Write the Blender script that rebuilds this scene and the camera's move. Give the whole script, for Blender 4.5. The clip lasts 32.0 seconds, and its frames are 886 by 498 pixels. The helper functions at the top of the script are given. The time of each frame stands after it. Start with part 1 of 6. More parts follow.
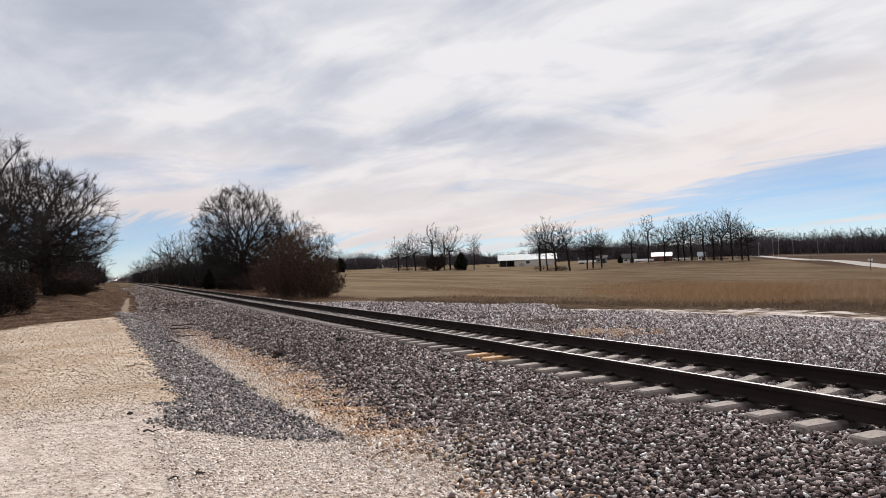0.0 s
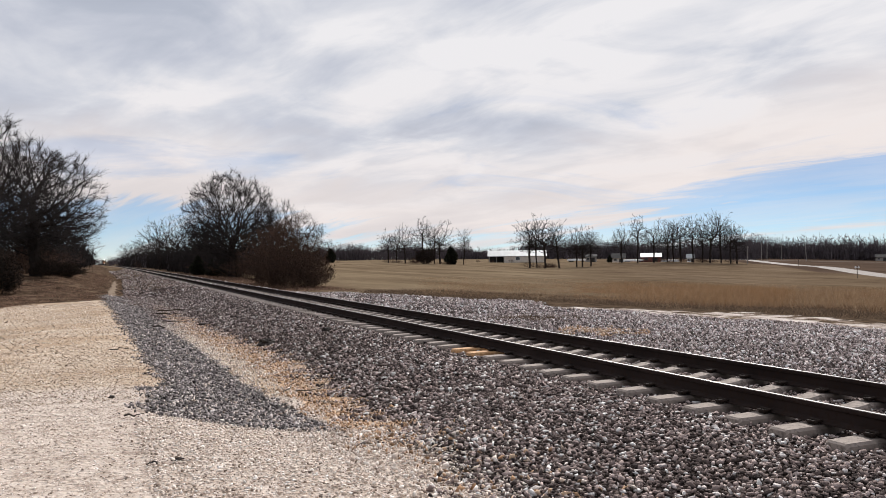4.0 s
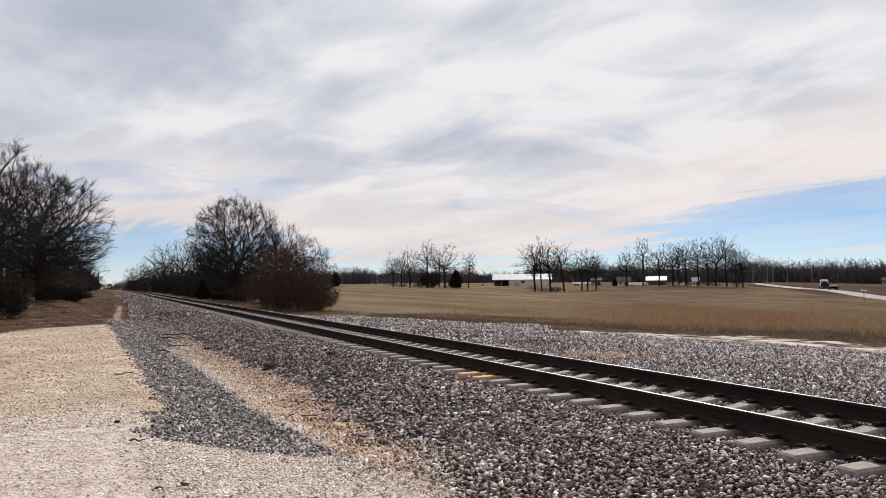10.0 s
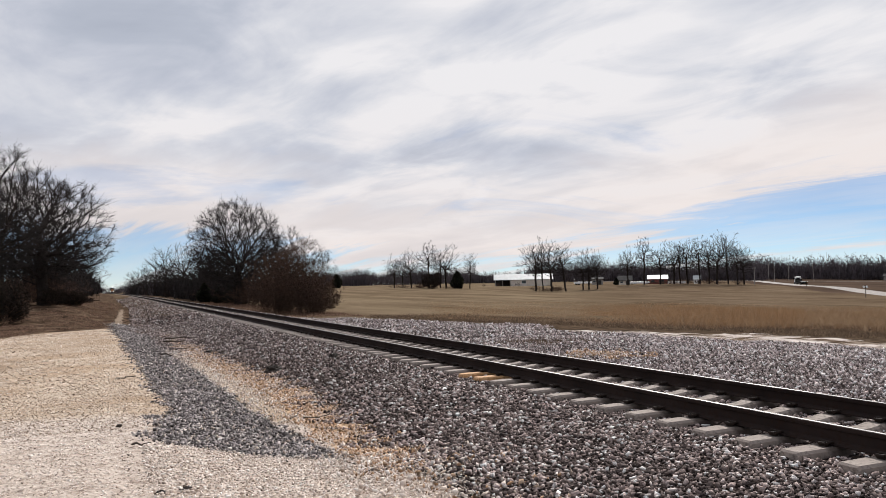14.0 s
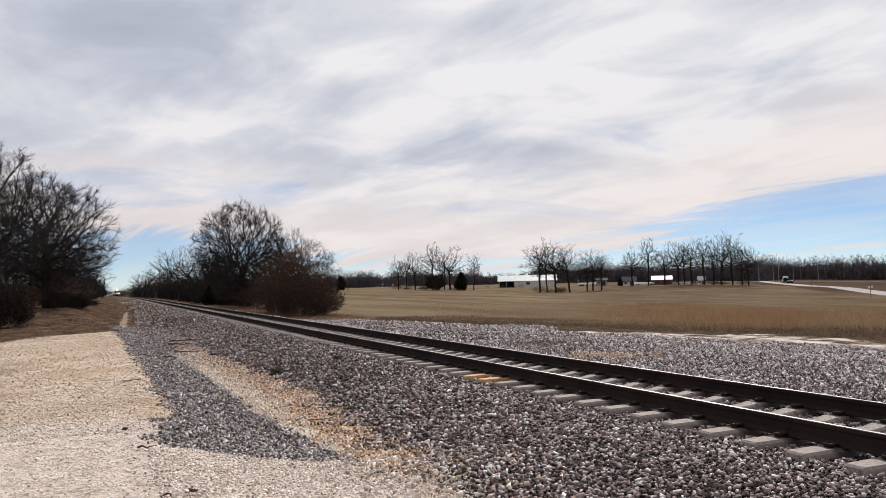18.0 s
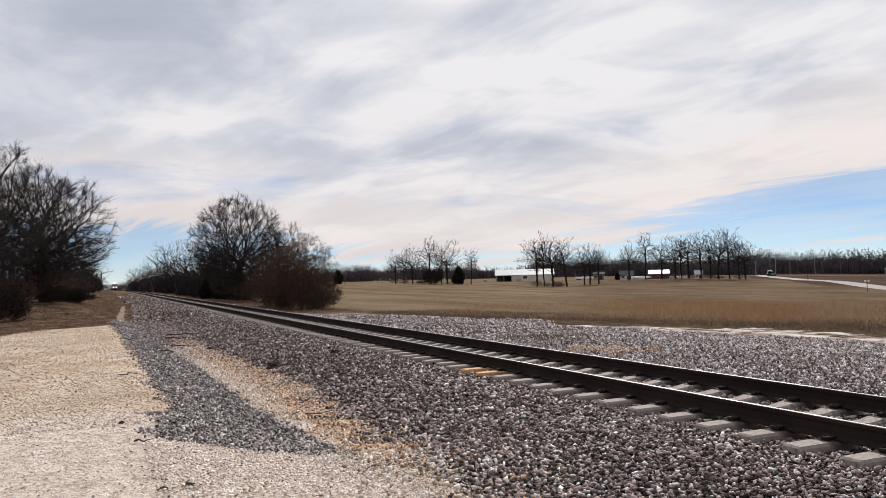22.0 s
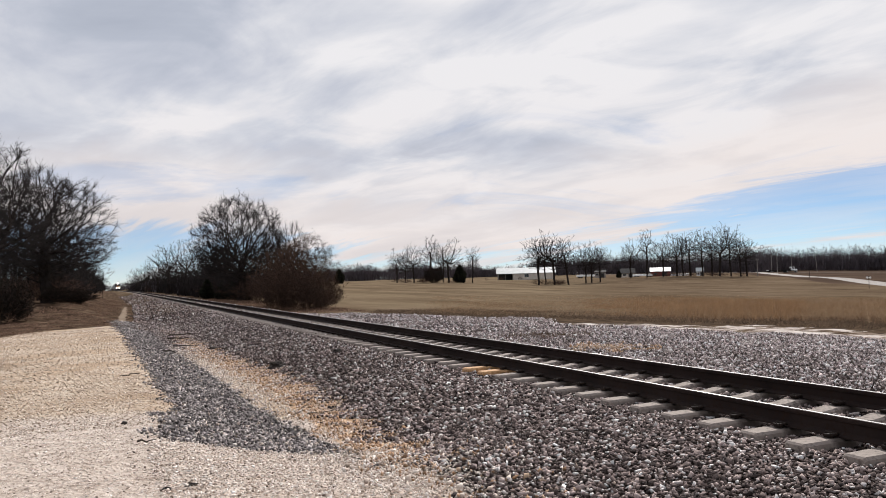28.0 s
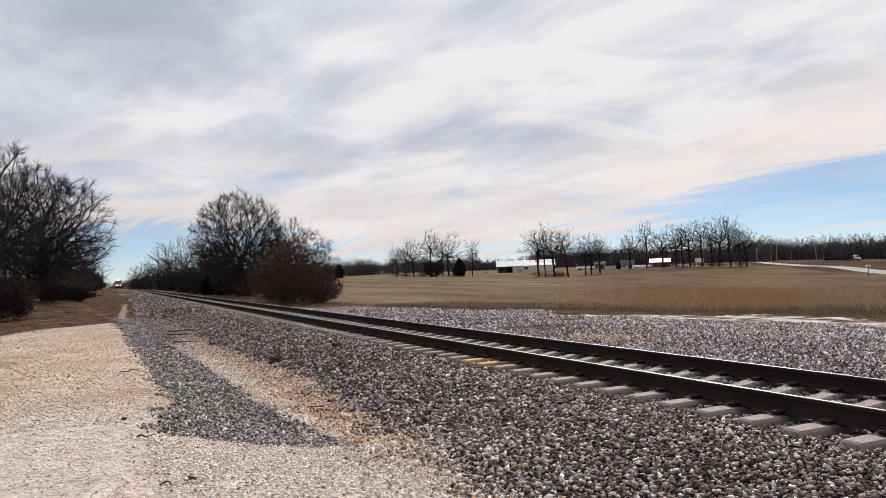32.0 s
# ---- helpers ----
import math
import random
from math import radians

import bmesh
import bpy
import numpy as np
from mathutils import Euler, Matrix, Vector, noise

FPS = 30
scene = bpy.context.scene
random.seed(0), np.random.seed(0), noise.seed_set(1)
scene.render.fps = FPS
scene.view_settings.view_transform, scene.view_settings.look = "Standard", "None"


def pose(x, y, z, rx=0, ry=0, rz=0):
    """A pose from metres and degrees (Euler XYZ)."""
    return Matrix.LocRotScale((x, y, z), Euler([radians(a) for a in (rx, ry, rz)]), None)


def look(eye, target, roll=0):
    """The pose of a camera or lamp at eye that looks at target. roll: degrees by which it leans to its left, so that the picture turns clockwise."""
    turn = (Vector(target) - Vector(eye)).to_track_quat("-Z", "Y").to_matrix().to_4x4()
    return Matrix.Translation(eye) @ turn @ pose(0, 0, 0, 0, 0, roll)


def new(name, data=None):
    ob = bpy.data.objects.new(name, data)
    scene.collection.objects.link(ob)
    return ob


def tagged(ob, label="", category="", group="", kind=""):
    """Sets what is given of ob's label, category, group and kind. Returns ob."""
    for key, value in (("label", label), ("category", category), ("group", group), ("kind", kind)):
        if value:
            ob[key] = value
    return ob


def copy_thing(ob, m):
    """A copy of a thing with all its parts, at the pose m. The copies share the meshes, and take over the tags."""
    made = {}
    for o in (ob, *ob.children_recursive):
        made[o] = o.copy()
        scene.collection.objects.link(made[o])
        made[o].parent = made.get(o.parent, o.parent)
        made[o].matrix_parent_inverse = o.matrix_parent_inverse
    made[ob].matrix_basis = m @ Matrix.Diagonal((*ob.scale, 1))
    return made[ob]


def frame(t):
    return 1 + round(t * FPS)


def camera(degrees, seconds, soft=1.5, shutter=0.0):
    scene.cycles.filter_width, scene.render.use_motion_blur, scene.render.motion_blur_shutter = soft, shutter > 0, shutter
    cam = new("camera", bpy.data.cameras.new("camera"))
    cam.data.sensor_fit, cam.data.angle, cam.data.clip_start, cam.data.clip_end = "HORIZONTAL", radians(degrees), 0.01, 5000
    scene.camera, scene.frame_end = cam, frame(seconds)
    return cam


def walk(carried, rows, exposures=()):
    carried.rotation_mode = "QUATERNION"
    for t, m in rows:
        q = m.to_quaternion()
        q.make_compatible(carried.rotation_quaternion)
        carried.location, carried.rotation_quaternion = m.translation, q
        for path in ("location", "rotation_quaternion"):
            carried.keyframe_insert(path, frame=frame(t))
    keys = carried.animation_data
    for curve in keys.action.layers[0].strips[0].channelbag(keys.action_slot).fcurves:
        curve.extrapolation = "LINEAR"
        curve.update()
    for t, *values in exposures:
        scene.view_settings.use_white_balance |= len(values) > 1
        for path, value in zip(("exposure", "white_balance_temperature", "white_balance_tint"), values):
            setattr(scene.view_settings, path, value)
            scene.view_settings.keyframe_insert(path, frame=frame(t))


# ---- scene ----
cam = camera(58.0, 32.0, soft=0.8)
PATH = [
    (0, (-7.113, -0.047, 1.605), (-6.337, 1.796, 1.644), -2.4),
    (0.5, (-7.108, -0.03, 1.604), (-6.345, 1.818, 1.64), -2.0),
    (1, (-7.108, -0.037, 1.606), (-6.35, 1.814, 1.64), -1.4),
    (1.5, (-7.098, -0.036, 1.603), (-6.336, 1.812, 1.634), -1.0),
    (2, (-7.097, -0.052, 1.603), (-6.325, 1.793, 1.629), -0.7),
    (2.5, (-7.085, -0.053, 1.604), (-6.304, 1.788, 1.625), -0.6),
    (3, (-7.093, -0.06, 1.603), (-6.303, 1.777, 1.624), -0.6),
    (3.5, (-7.09, -0.058, 1.603), (-6.294, 1.776, 1.626), -0.5),
    (5.5, (-7.074, -0.047, 1.601), (-6.27, 1.784, 1.622), -0.7),
    (6, (-7.081, -0.054, 1.601), (-6.281, 1.779, 1.623), -0.9),
    (6.5, (-7.076, -0.053, 1.607), (-6.278, 1.781, 1.632), -1.2),
    (7, (-7.091, -0.058, 1.605), (-6.292, 1.775, 1.636), -1.3),
    (7.5, (-7.089, -0.058, 1.608), (-6.288, 1.774, 1.647), -1.4),
    (8, (-7.091, -0.052, 1.608), (-6.286, 1.779, 1.656), -1.3),
    (8.5, (-7.096, -0.047, 1.612), (-6.292, 1.783, 1.667), -1.2),
    (9, (-7.098, -0.048, 1.612), (-6.298, 1.784, 1.676), -1.0),
    (9.5, (-7.112, -0.052, 1.608), (-6.317, 1.782, 1.681), -0.8),
    (10, (-7.103, -0.071, 1.61), (-6.316, 1.766, 1.692), -0.6),
    (10.5, (-7.107, -0.086, 1.61), (-6.328, 1.754, 1.7), -0.6),
    (11, (-7.101, -0.088, 1.606), (-6.329, 1.755, 1.699), -0.6),
    (11.5, (-7.094, -0.085, 1.606), (-6.327, 1.76, 1.695), -0.8),
    (12, (-7.096, -0.074, 1.605), (-6.328, 1.771, 1.688), -1.0),
    (12.5, (-7.096, -0.071, 1.607), (-6.324, 1.772, 1.685), -1.1),
    (13, (-7.093, -0.07, 1.608), (-6.315, 1.771, 1.685), -1.2),
    (13.5, (-7.094, -0.074, 1.61), (-6.312, 1.765, 1.689), -1.2),
    (14, (-7.094, -0.07, 1.608), (-6.309, 1.768, 1.692), -1.2),
    (14.5, (-7.092, -0.062, 1.607), (-6.306, 1.776, 1.692), -1.1),
    (16.5, (-7.1, -0.07, 1.615), (-6.316, 1.769, 1.701), -1.2),
    (17, (-7.094, -0.075, 1.613), (-6.313, 1.765, 1.701), -1.3),
    (17.5, (-7.102, -0.077, 1.613), (-6.324, 1.763, 1.701), -1.3),
    (18, (-7.103, -0.078, 1.616), (-6.327, 1.763, 1.704), -1.4),
    (18.5, (-7.102, -0.074, 1.616), (-6.33, 1.769, 1.704), -1.3),
    (19, (-7.1, -0.071, 1.61), (-6.331, 1.773, 1.696), -1.3),
    (19.5, (-7.106, -0.075, 1.611), (-6.337, 1.77, 1.695), -1.3),
    (20, (-7.1, -0.067, 1.614), (-6.329, 1.777, 1.693), -1.3),
    (20.5, (-7.104, -0.053, 1.615), (-6.328, 1.789, 1.688), -1.3),
    (21, (-7.097, -0.044, 1.611), (-6.319, 1.797, 1.681), -1.4),
    (21.5, (-7.097, -0.049, 1.61), (-6.316, 1.791, 1.68), -1.4),
    (22, (-7.094, -0.063, 1.609), (-6.312, 1.776, 1.682), -1.4),
    (22.5, (-7.096, -0.064, 1.611), (-6.314, 1.775, 1.69), -1.4),
    (23, (-7.095, -0.068, 1.61), (-6.311, 1.771, 1.694), -1.4),
    (23.5, (-7.097, -0.072, 1.613), (-6.312, 1.765, 1.701), -1.4),
    (24, (-7.089, -0.061, 1.612), (-6.303, 1.775, 1.701), -1.4),
    (24.5, (-7.098, -0.068, 1.613), (-6.312, 1.768, 1.702), -1.4),
    (25, (-7.1, -0.052, 1.61), (-6.315, 1.786, 1.698), -1.3),
    (25.5, (-7.097, -0.05, 1.613), (-6.314, 1.788, 1.7), -1.3),
    (27.5, (-7.089, -0.057, 1.61), (-6.31, 1.783, 1.685), -1.6),
    (28, (-7.097, -0.059, 1.612), (-6.318, 1.781, 1.682), -1.7),
    (28.5, (-7.088, -0.058, 1.612), (-6.308, 1.782, 1.678), -1.8),
    (29, (-7.09, -0.063, 1.613), (-6.308, 1.777, 1.676), -1.9),
    (29.5, (-7.083, -0.058, 1.609), (-6.301, 1.781, 1.67), -2.1),
    (30, (-7.081, -0.058, 1.606), (-6.298, 1.781, 1.667), -2.2),
    (30.5, (-7.091, -0.066, 1.606), (-6.307, 1.773, 1.666), -2.3),
    (31, (-7.087, -0.072, 1.609), (-6.301, 1.766, 1.669), -2.4),
    (31.5, (-7.091, -0.078, 1.597), (-6.303, 1.759, 1.657), -2.4),
    (32, (-7.07, -0.075, 1.592), (-6.29, 1.766, 1.646), -2.4),
]
walk(cam, [(t, look(eye, target, roll)) for t, eye, target, roll in PATH])

# ---- light ----
SUN_AZ, SUN_EL = radians(40), radians(38)      # azimuth from +y towards +x
sun_way = Vector((math.sin(SUN_AZ) * math.cos(SUN_EL), math.cos(SUN_AZ) * math.cos(SUN_EL), math.sin(SUN_EL)))
sun = new("sun", bpy.data.lights.new("sun", "SUN"))
sun.data.energy, sun.data.angle, sun.data.color = 4.7, radians(4), (1.0, 0.96, 0.92)
sun.matrix_world = look(sun_way * 50, (0, 0, 0))
scene.view_settings.exposure = 0.0


class Nodes:
    """Small helper to write node trees as expressions."""

    def __init__(self, tree):
        self.tree = tree
        tree.nodes.clear()

    def add(self, kind, **sets):
        n = self.tree.nodes.new(kind)
        if "operation" in sets:
            n.operation = sets["operation"]
        if "use_clamp" in sets:
            n.use_clamp = sets["use_clamp"]
        if "data_type" in sets:
            n.data_type, n.blend_type = sets["data_type"], sets["blend_type"]
        if "interpolation_type" in sets:
            n.interpolation_type = sets["interpolation_type"]
        if "feature" in sets:
            n.feature = sets["feature"]
        if "attribute_name" in sets:
            n.attribute_name = sets["attribute_name"]
        return n

    def put(self, socket, value):
        if isinstance(value, bpy.types.NodeSocket):
            self.tree.links.new(value, socket)
        elif value is not None:
            if socket.type == "RGBA" and not isinstance(value, (int, float)) and len(value) == 3:
                value = (*value, 1)
            socket.default_value = value

    def math(self, op, a, b=None, c=None, clamp=False):
        n = self.add("ShaderNodeMath", operation=op, use_clamp=clamp)
        for sock, v in zip(n.inputs, (a, b, c)):
            self.put(sock, v)
        return n.outputs[0]

    def mix(self, fac, a, b, blend="MIX"):
        n = self.add("ShaderNodeMix", data_type="RGBA", blend_type=blend)
        self.put(n.inputs[0], fac), self.put(n.inputs[6], a), self.put(n.inputs[7], b)
        return n.outputs[2]

    def step(self, v, lo, hi, out0=0.0, out1=1.0):
        n = self.add("ShaderNodeMapRange", interpolation_type="SMOOTHSTEP")
        for sock, x in zip(n.inputs, (v, lo, hi, out0, out1)):
            self.put(sock, x)
        return n.outputs[0]

    def noise(self, at, scale, detail=4.0, rough=0.55, warp=0.0):
        n = self.add("ShaderNodeTexNoise")
        self.put(n.inputs["Vector"], at), self.put(n.inputs["Scale"], scale), self.put(n.inputs["Detail"], detail)
        self.put(n.inputs["Roughness"], rough), self.put(n.inputs["Distortion"], warp)
        return n.outputs["Fac"]

    def cells(self, at, scale, out="Color", feature="F1"):
        n = self.add("ShaderNodeTexVoronoi", feature=feature)
        self.put(n.inputs["Vector"], at), self.put(n.inputs["Scale"], scale)
        return n.outputs[out]

    def ramp(self, fac, *stops):
        n = self.add("ShaderNodeValToRGB")
        el = n.color_ramp.elements
        while len(el) < len(stops):
            el.new(0.5)
        for e, (p, c) in zip(el, stops):
            e.position, e.color = p, (*c, 1)
        self.put(n.inputs[0], fac)
        return n.outputs[0]

    def stretch(self, at, scale, turn=(0, 0, 0)):
        n = self.add("ShaderNodeMapping")
        self.put(n.inputs[0], at)
        n.inputs["Scale"].default_value, n.inputs["Rotation"].default_value = scale, turn
        return n.outputs[0]

    def bump(self, height, strength, distance):
        n = self.add("ShaderNodeBump")
        n.inputs["Strength"].default_value, n.inputs["Distance"].default_value = strength, distance
        self.put(n.inputs["Height"], height)
        return n.outputs[0]


world = bpy.data.worlds.new("sky")
scene.world = world
world.use_nodes = True
w = Nodes(world.node_tree)
ray = w.add("ShaderNodeTexCoord").outputs["Generated"]
xyz = w.add("ShaderNodeSeparateXYZ")
w.put(xyz.inputs[0], ray)
dx, dy, dz = xyz.outputs
flat = w.math("SQRT", w.math("ADD", w.math("MULTIPLY", dx, dx), w.math("MULTIPLY", dy, dy)))
elev = w.math("ARCTAN2", dz, flat)
az = w.math("ARCTAN2", dx, dy)
# the cloud layer is a plane overhead
lift = w.math("MAXIMUM", w.math("ADD", dz, 0.17), 0.08)
layer = w.add("ShaderNodeCombineXYZ")
w.put(layer.inputs[0], w.math("DIVIDE", dx, lift)), w.put(layer.inputs[1], w.math("DIVIDE", dy, lift))
layer = layer.outputs[0]
swept = w.stretch(layer, (1, 1, 1), (0, 0, radians(-22)))
broad = w.noise(w.stretch(swept, (1.0, 0.75, 1)), 1.25, 4.0, 0.5, 0.4)
fine = w.noise(w.stretch(swept, (1.0, 0.7, 1)), 2.7, 7.0, 0.54, 0.5)
wisp = w.noise(w.stretch(swept, (1.0, 0.26, 1)), 4.0, 9.0, 0.62, 0.5)
tone = w.math("ADD", w.math("MULTIPLY", broad, 0.46), w.math("MULTIPLY", fine, 0.54))
# the larger banks and lighter fields of the layer: bearing and height in degrees, half widths, weight
tone = w.math("MULTIPLY_ADD", w.math("SUBTRACT", wisp, 0.5), 0.16, tone)
az_deg, el_deg = w.math("MULTIPLY", az, 180 / math.pi), w.math("MULTIPLY", elev, 180 / math.pi)
az_bent = w.math("MULTIPLY_ADD", w.math("SUBTRACT", fine, 0.5), 16.0, az_deg)
el_bent = w.math("MULTIPLY_ADD", w.math("SUBTRACT", broad, 0.5), 9.0, el_deg)
for bank_az, bank_el, half_az, half_el, weight in (
        (1.0, 12.6, 9.0, 3.0, -0.035), (13.5, 12.6, 5.5, 2.4, -0.040), (17.0, 8.4, 3.6, 1.1, -0.045), (21.7, 5.7, 4.0, 1.0, -0.04),
        (29.4, 7.1, 3.4, 0.9, -0.03), (36.8, 9.3, 3.2, 0.9, -0.04), (43.9, 11.8, 5.5, 2.0, -0.045),
        (9.0, 11.6, 3.4, 1.3, 0.05), (35.3, 16.6, 6.5, 3.0, 0.045), (31.4, 11.9, 5.5, 1.6, 0.055), (3.5, 7.4, 7.0, 1.5, 0.05), (47.0, 8.6, 7.0, 1.5, 0.05)):
    far_az = w.math("MULTIPLY", w.math("SUBTRACT", az_bent, bank_az), 1 / half_az)
    far_el = w.math("MULTIPLY", w.math("SUBTRACT", el_bent, bank_el), 1 / half_el)
    far_sq = w.math("ADD", w.math("MULTIPLY", far_az, far_az), w.math("MULTIPLY", far_el, far_el))
    tone = w.math("MULTIPLY_ADD", w.math("EXPONENT", w.math("MULTIPLY", far_sq, -1.0)), weight, tone)
# towards the sun the layer is thinner and brighter
toward = w.add("ShaderNodeVectorMath", operation="DOT_PRODUCT")
w.put(toward.inputs[0], ray)
toward.inputs[1].default_value = sun_way
glow = w.step(toward.outputs["Value"], 0.55, 1.0)
tone = w.math("ADD", tone, w.math("MULTIPLY_ADD", glow, 0.14, -0.024))
cloud = w.ramp(tone, (0.33, (0.50, 0.54, 0.64)), (0.42, (0.56, 0.60, 0.70)), (0.48, (0.65, 0.68, 0.775)), (0.555, (0.80, 0.815, 0.88)), (0.64, (0.99, 0.975, 1.0)))
# clear strip low over the horizon, higher to the east and where the line runs out
rise = w.math("MULTIPLY", w.step(az, radians(26), radians(56)), 4.9)
rise = w.math("ADD", rise, w.math("MULTIPLY", w.step(az, radians(19), radians(2)), 2.5))
edge = w.math("ADD", rise, 2.0)
ragged = w.math("MULTIPLY", w.math("SUBTRACT", wisp, 0.5), 7.0)
gap = w.math("SUBTRACT", w.math("ADD", edge, ragged), el_deg)
# the thin border of the layer is creamy where the sun comes through it
border = w.math("SUBTRACT", el_deg, edge)
cream = w.math("MULTIPLY", w.step(w.math("MULTIPLY_ADD", w.math("SUBTRACT", fine, 0.5), 9.0, border), 7.0, 0.5), 0.66)
cloud = w.mix(cream, cloud, (1.03, 0.915, 0.86))
rosy = w.math("MULTIPLY", w.step(tone, 0.53, 0.62), w.step(el_deg, 16.0, 6.0, 0.0, 0.3))
cloud = w.mix(rosy, cloud, (1.0, 0.91, 0.89))
clear = w.math("MULTIPLY", w.step(gap, -0.4, 0.9), w.step(wisp, 0.3, 0.62, 0.9, 0.66))
streak = w.step(w.noise(w.stretch(swept, (1.0, 0.16, 1)), 2.6, 8.0, 0.6, 0.4), 0.52, 0.66)
clear = w.math("MULTIPLY", clear, w.math("SUBTRACT", 1.0, w.math("MULTIPLY", streak, 0.75)))
thin = w.noise(w.stretch(swept, (0.8, 0.8, 1)), 1.25, 7.0, 0.56, 0.8)
torn = w.math("MULTIPLY", w.step(thin, 0.56, 0.68, 0, 0.35), w.step(elev, radians(15), radians(7)))
clear = w.math("MAXIMUM", clear, torn)
nishita = w.add("ShaderNodeTexSky")
nishita.sky_type, nishita.sun_disc, nishita.sun_elevation, nishita.sun_rotation = "NISHITA", False, SUN_EL, SUN_AZ
nishita.air_density, nishita.dust_density, nishita.ozone_density, nishita.altitude = 1.0, 0.0, 5.0, 4500
back_clear, back_cloud = w.add("ShaderNodeBackground"), w.add("ShaderNodeBackground")
w.put(back_clear.inputs[0], w.mix(1.0, nishita.outputs[0], (1.02, 1.0, 0.94), "MULTIPLY")), w.put(back_clear.inputs[1], 0.09)
w.put(back_cloud.inputs[0], cloud), w.put(back_cloud.inputs[1], 0.86)
blend = w.add("ShaderNodeMixShader")
w.put(blend.inputs[0], clear), w.put(blend.inputs[1], back_cloud.outputs[0]), w.put(blend.inputs[2], back_clear.outputs[0])
w.put(w.add("ShaderNodeOutputWorld").inputs[0], blend.outputs[0])


# ---- materials ----
def material(name, colour, rough=0.85, metal=0.0, bump=None, spec=0.4):
    """colour(n, at) and bump(n, at) are written on the Nodes helper; at is the place in metres."""
    m = bpy.data.materials.new(name)
    m.use_nodes = True
    n = Nodes(m.node_tree)
    at = n.add("ShaderNodeTexCoord").outputs["Object"]
    b = n.add("ShaderNodeBsdfPrincipled")
    n.put(b.inputs["Base Color"], colour(n, at) if callable(colour) else colour)
    n.put(b.inputs["Roughness"], rough(n, at) if callable(rough) else rough)
    b.inputs["Metallic"].default_value = metal
    b.inputs["Specular IOR Level"].default_value = spec
    if bump:
        n.put(b.inputs["Normal"], bump(n, at))
    n.put(n.add("ShaderNodeOutputMaterial").inputs[0], b.outputs[0])
    return m


def mottled(a, b, scale, fine=None, mid=None):
    def colour(n, at):
        c = n.ramp(n.noise(at, scale, 5), (0.32, a), (0.68, b))
        if fine:
            c = n.mix(n.step(n.noise(at, fine, 3), 0.45, 0.7), c, mid or tuple(v * 0.7 for v in a))
        return c
    return colour


def grain(scale, strength=0.4, distance=0.02):
    return lambda n, at: n.bump(n.noise(at, scale, 6), strength, distance)


def by_island(*stops):
    """Colours of loose pieces joined in one mesh, with grain."""
    def colour(n, at):
        c = n.ramp(n.add("ShaderNodeNewGeometry").outputs["Random Per Island"], *stops)
        return n.mix(n.step(n.noise(at, 55.0, 4), 0.35, 0.75, 0.0, 0.45), c, n.mix(0.5, c, (0.10, 0.09, 0.085)))
    return colour


def grassy(name, colour, share=0.45):
    """Thin dry blades that let part of the light through."""
    m = bpy.data.materials.new(name)
    m.use_nodes = True
    n = Nodes(m.node_tree)
    c = colour(n, n.add("ShaderNodeTexCoord").outputs["Object"])
    front, through_it, both = n.add("ShaderNodeBsdfDiffuse"), n.add("ShaderNodeBsdfTranslucent"), n.add("ShaderNodeMixShader")
    n.put(front.inputs[0], c), n.put(through_it.inputs[0], c)
    n.put(both.inputs[0], share), n.put(both.inputs[1], front.outputs[0]), n.put(both.inputs[2], through_it.outputs[0])
    n.put(n.add("ShaderNodeOutputMaterial").inputs[0], both.outputs[0])
    return m


def glowing(name, colour, strength):
    m = bpy.data.materials.new(name)
    m.use_nodes = True
    n = Nodes(m.node_tree)
    e = n.add("ShaderNodeEmission")
    n.put(e.inputs[0], colour), n.put(e.inputs[1], strength)
    n.put(n.add("ShaderNodeOutputMaterial").inputs[0], e.outputs[0])
    return m


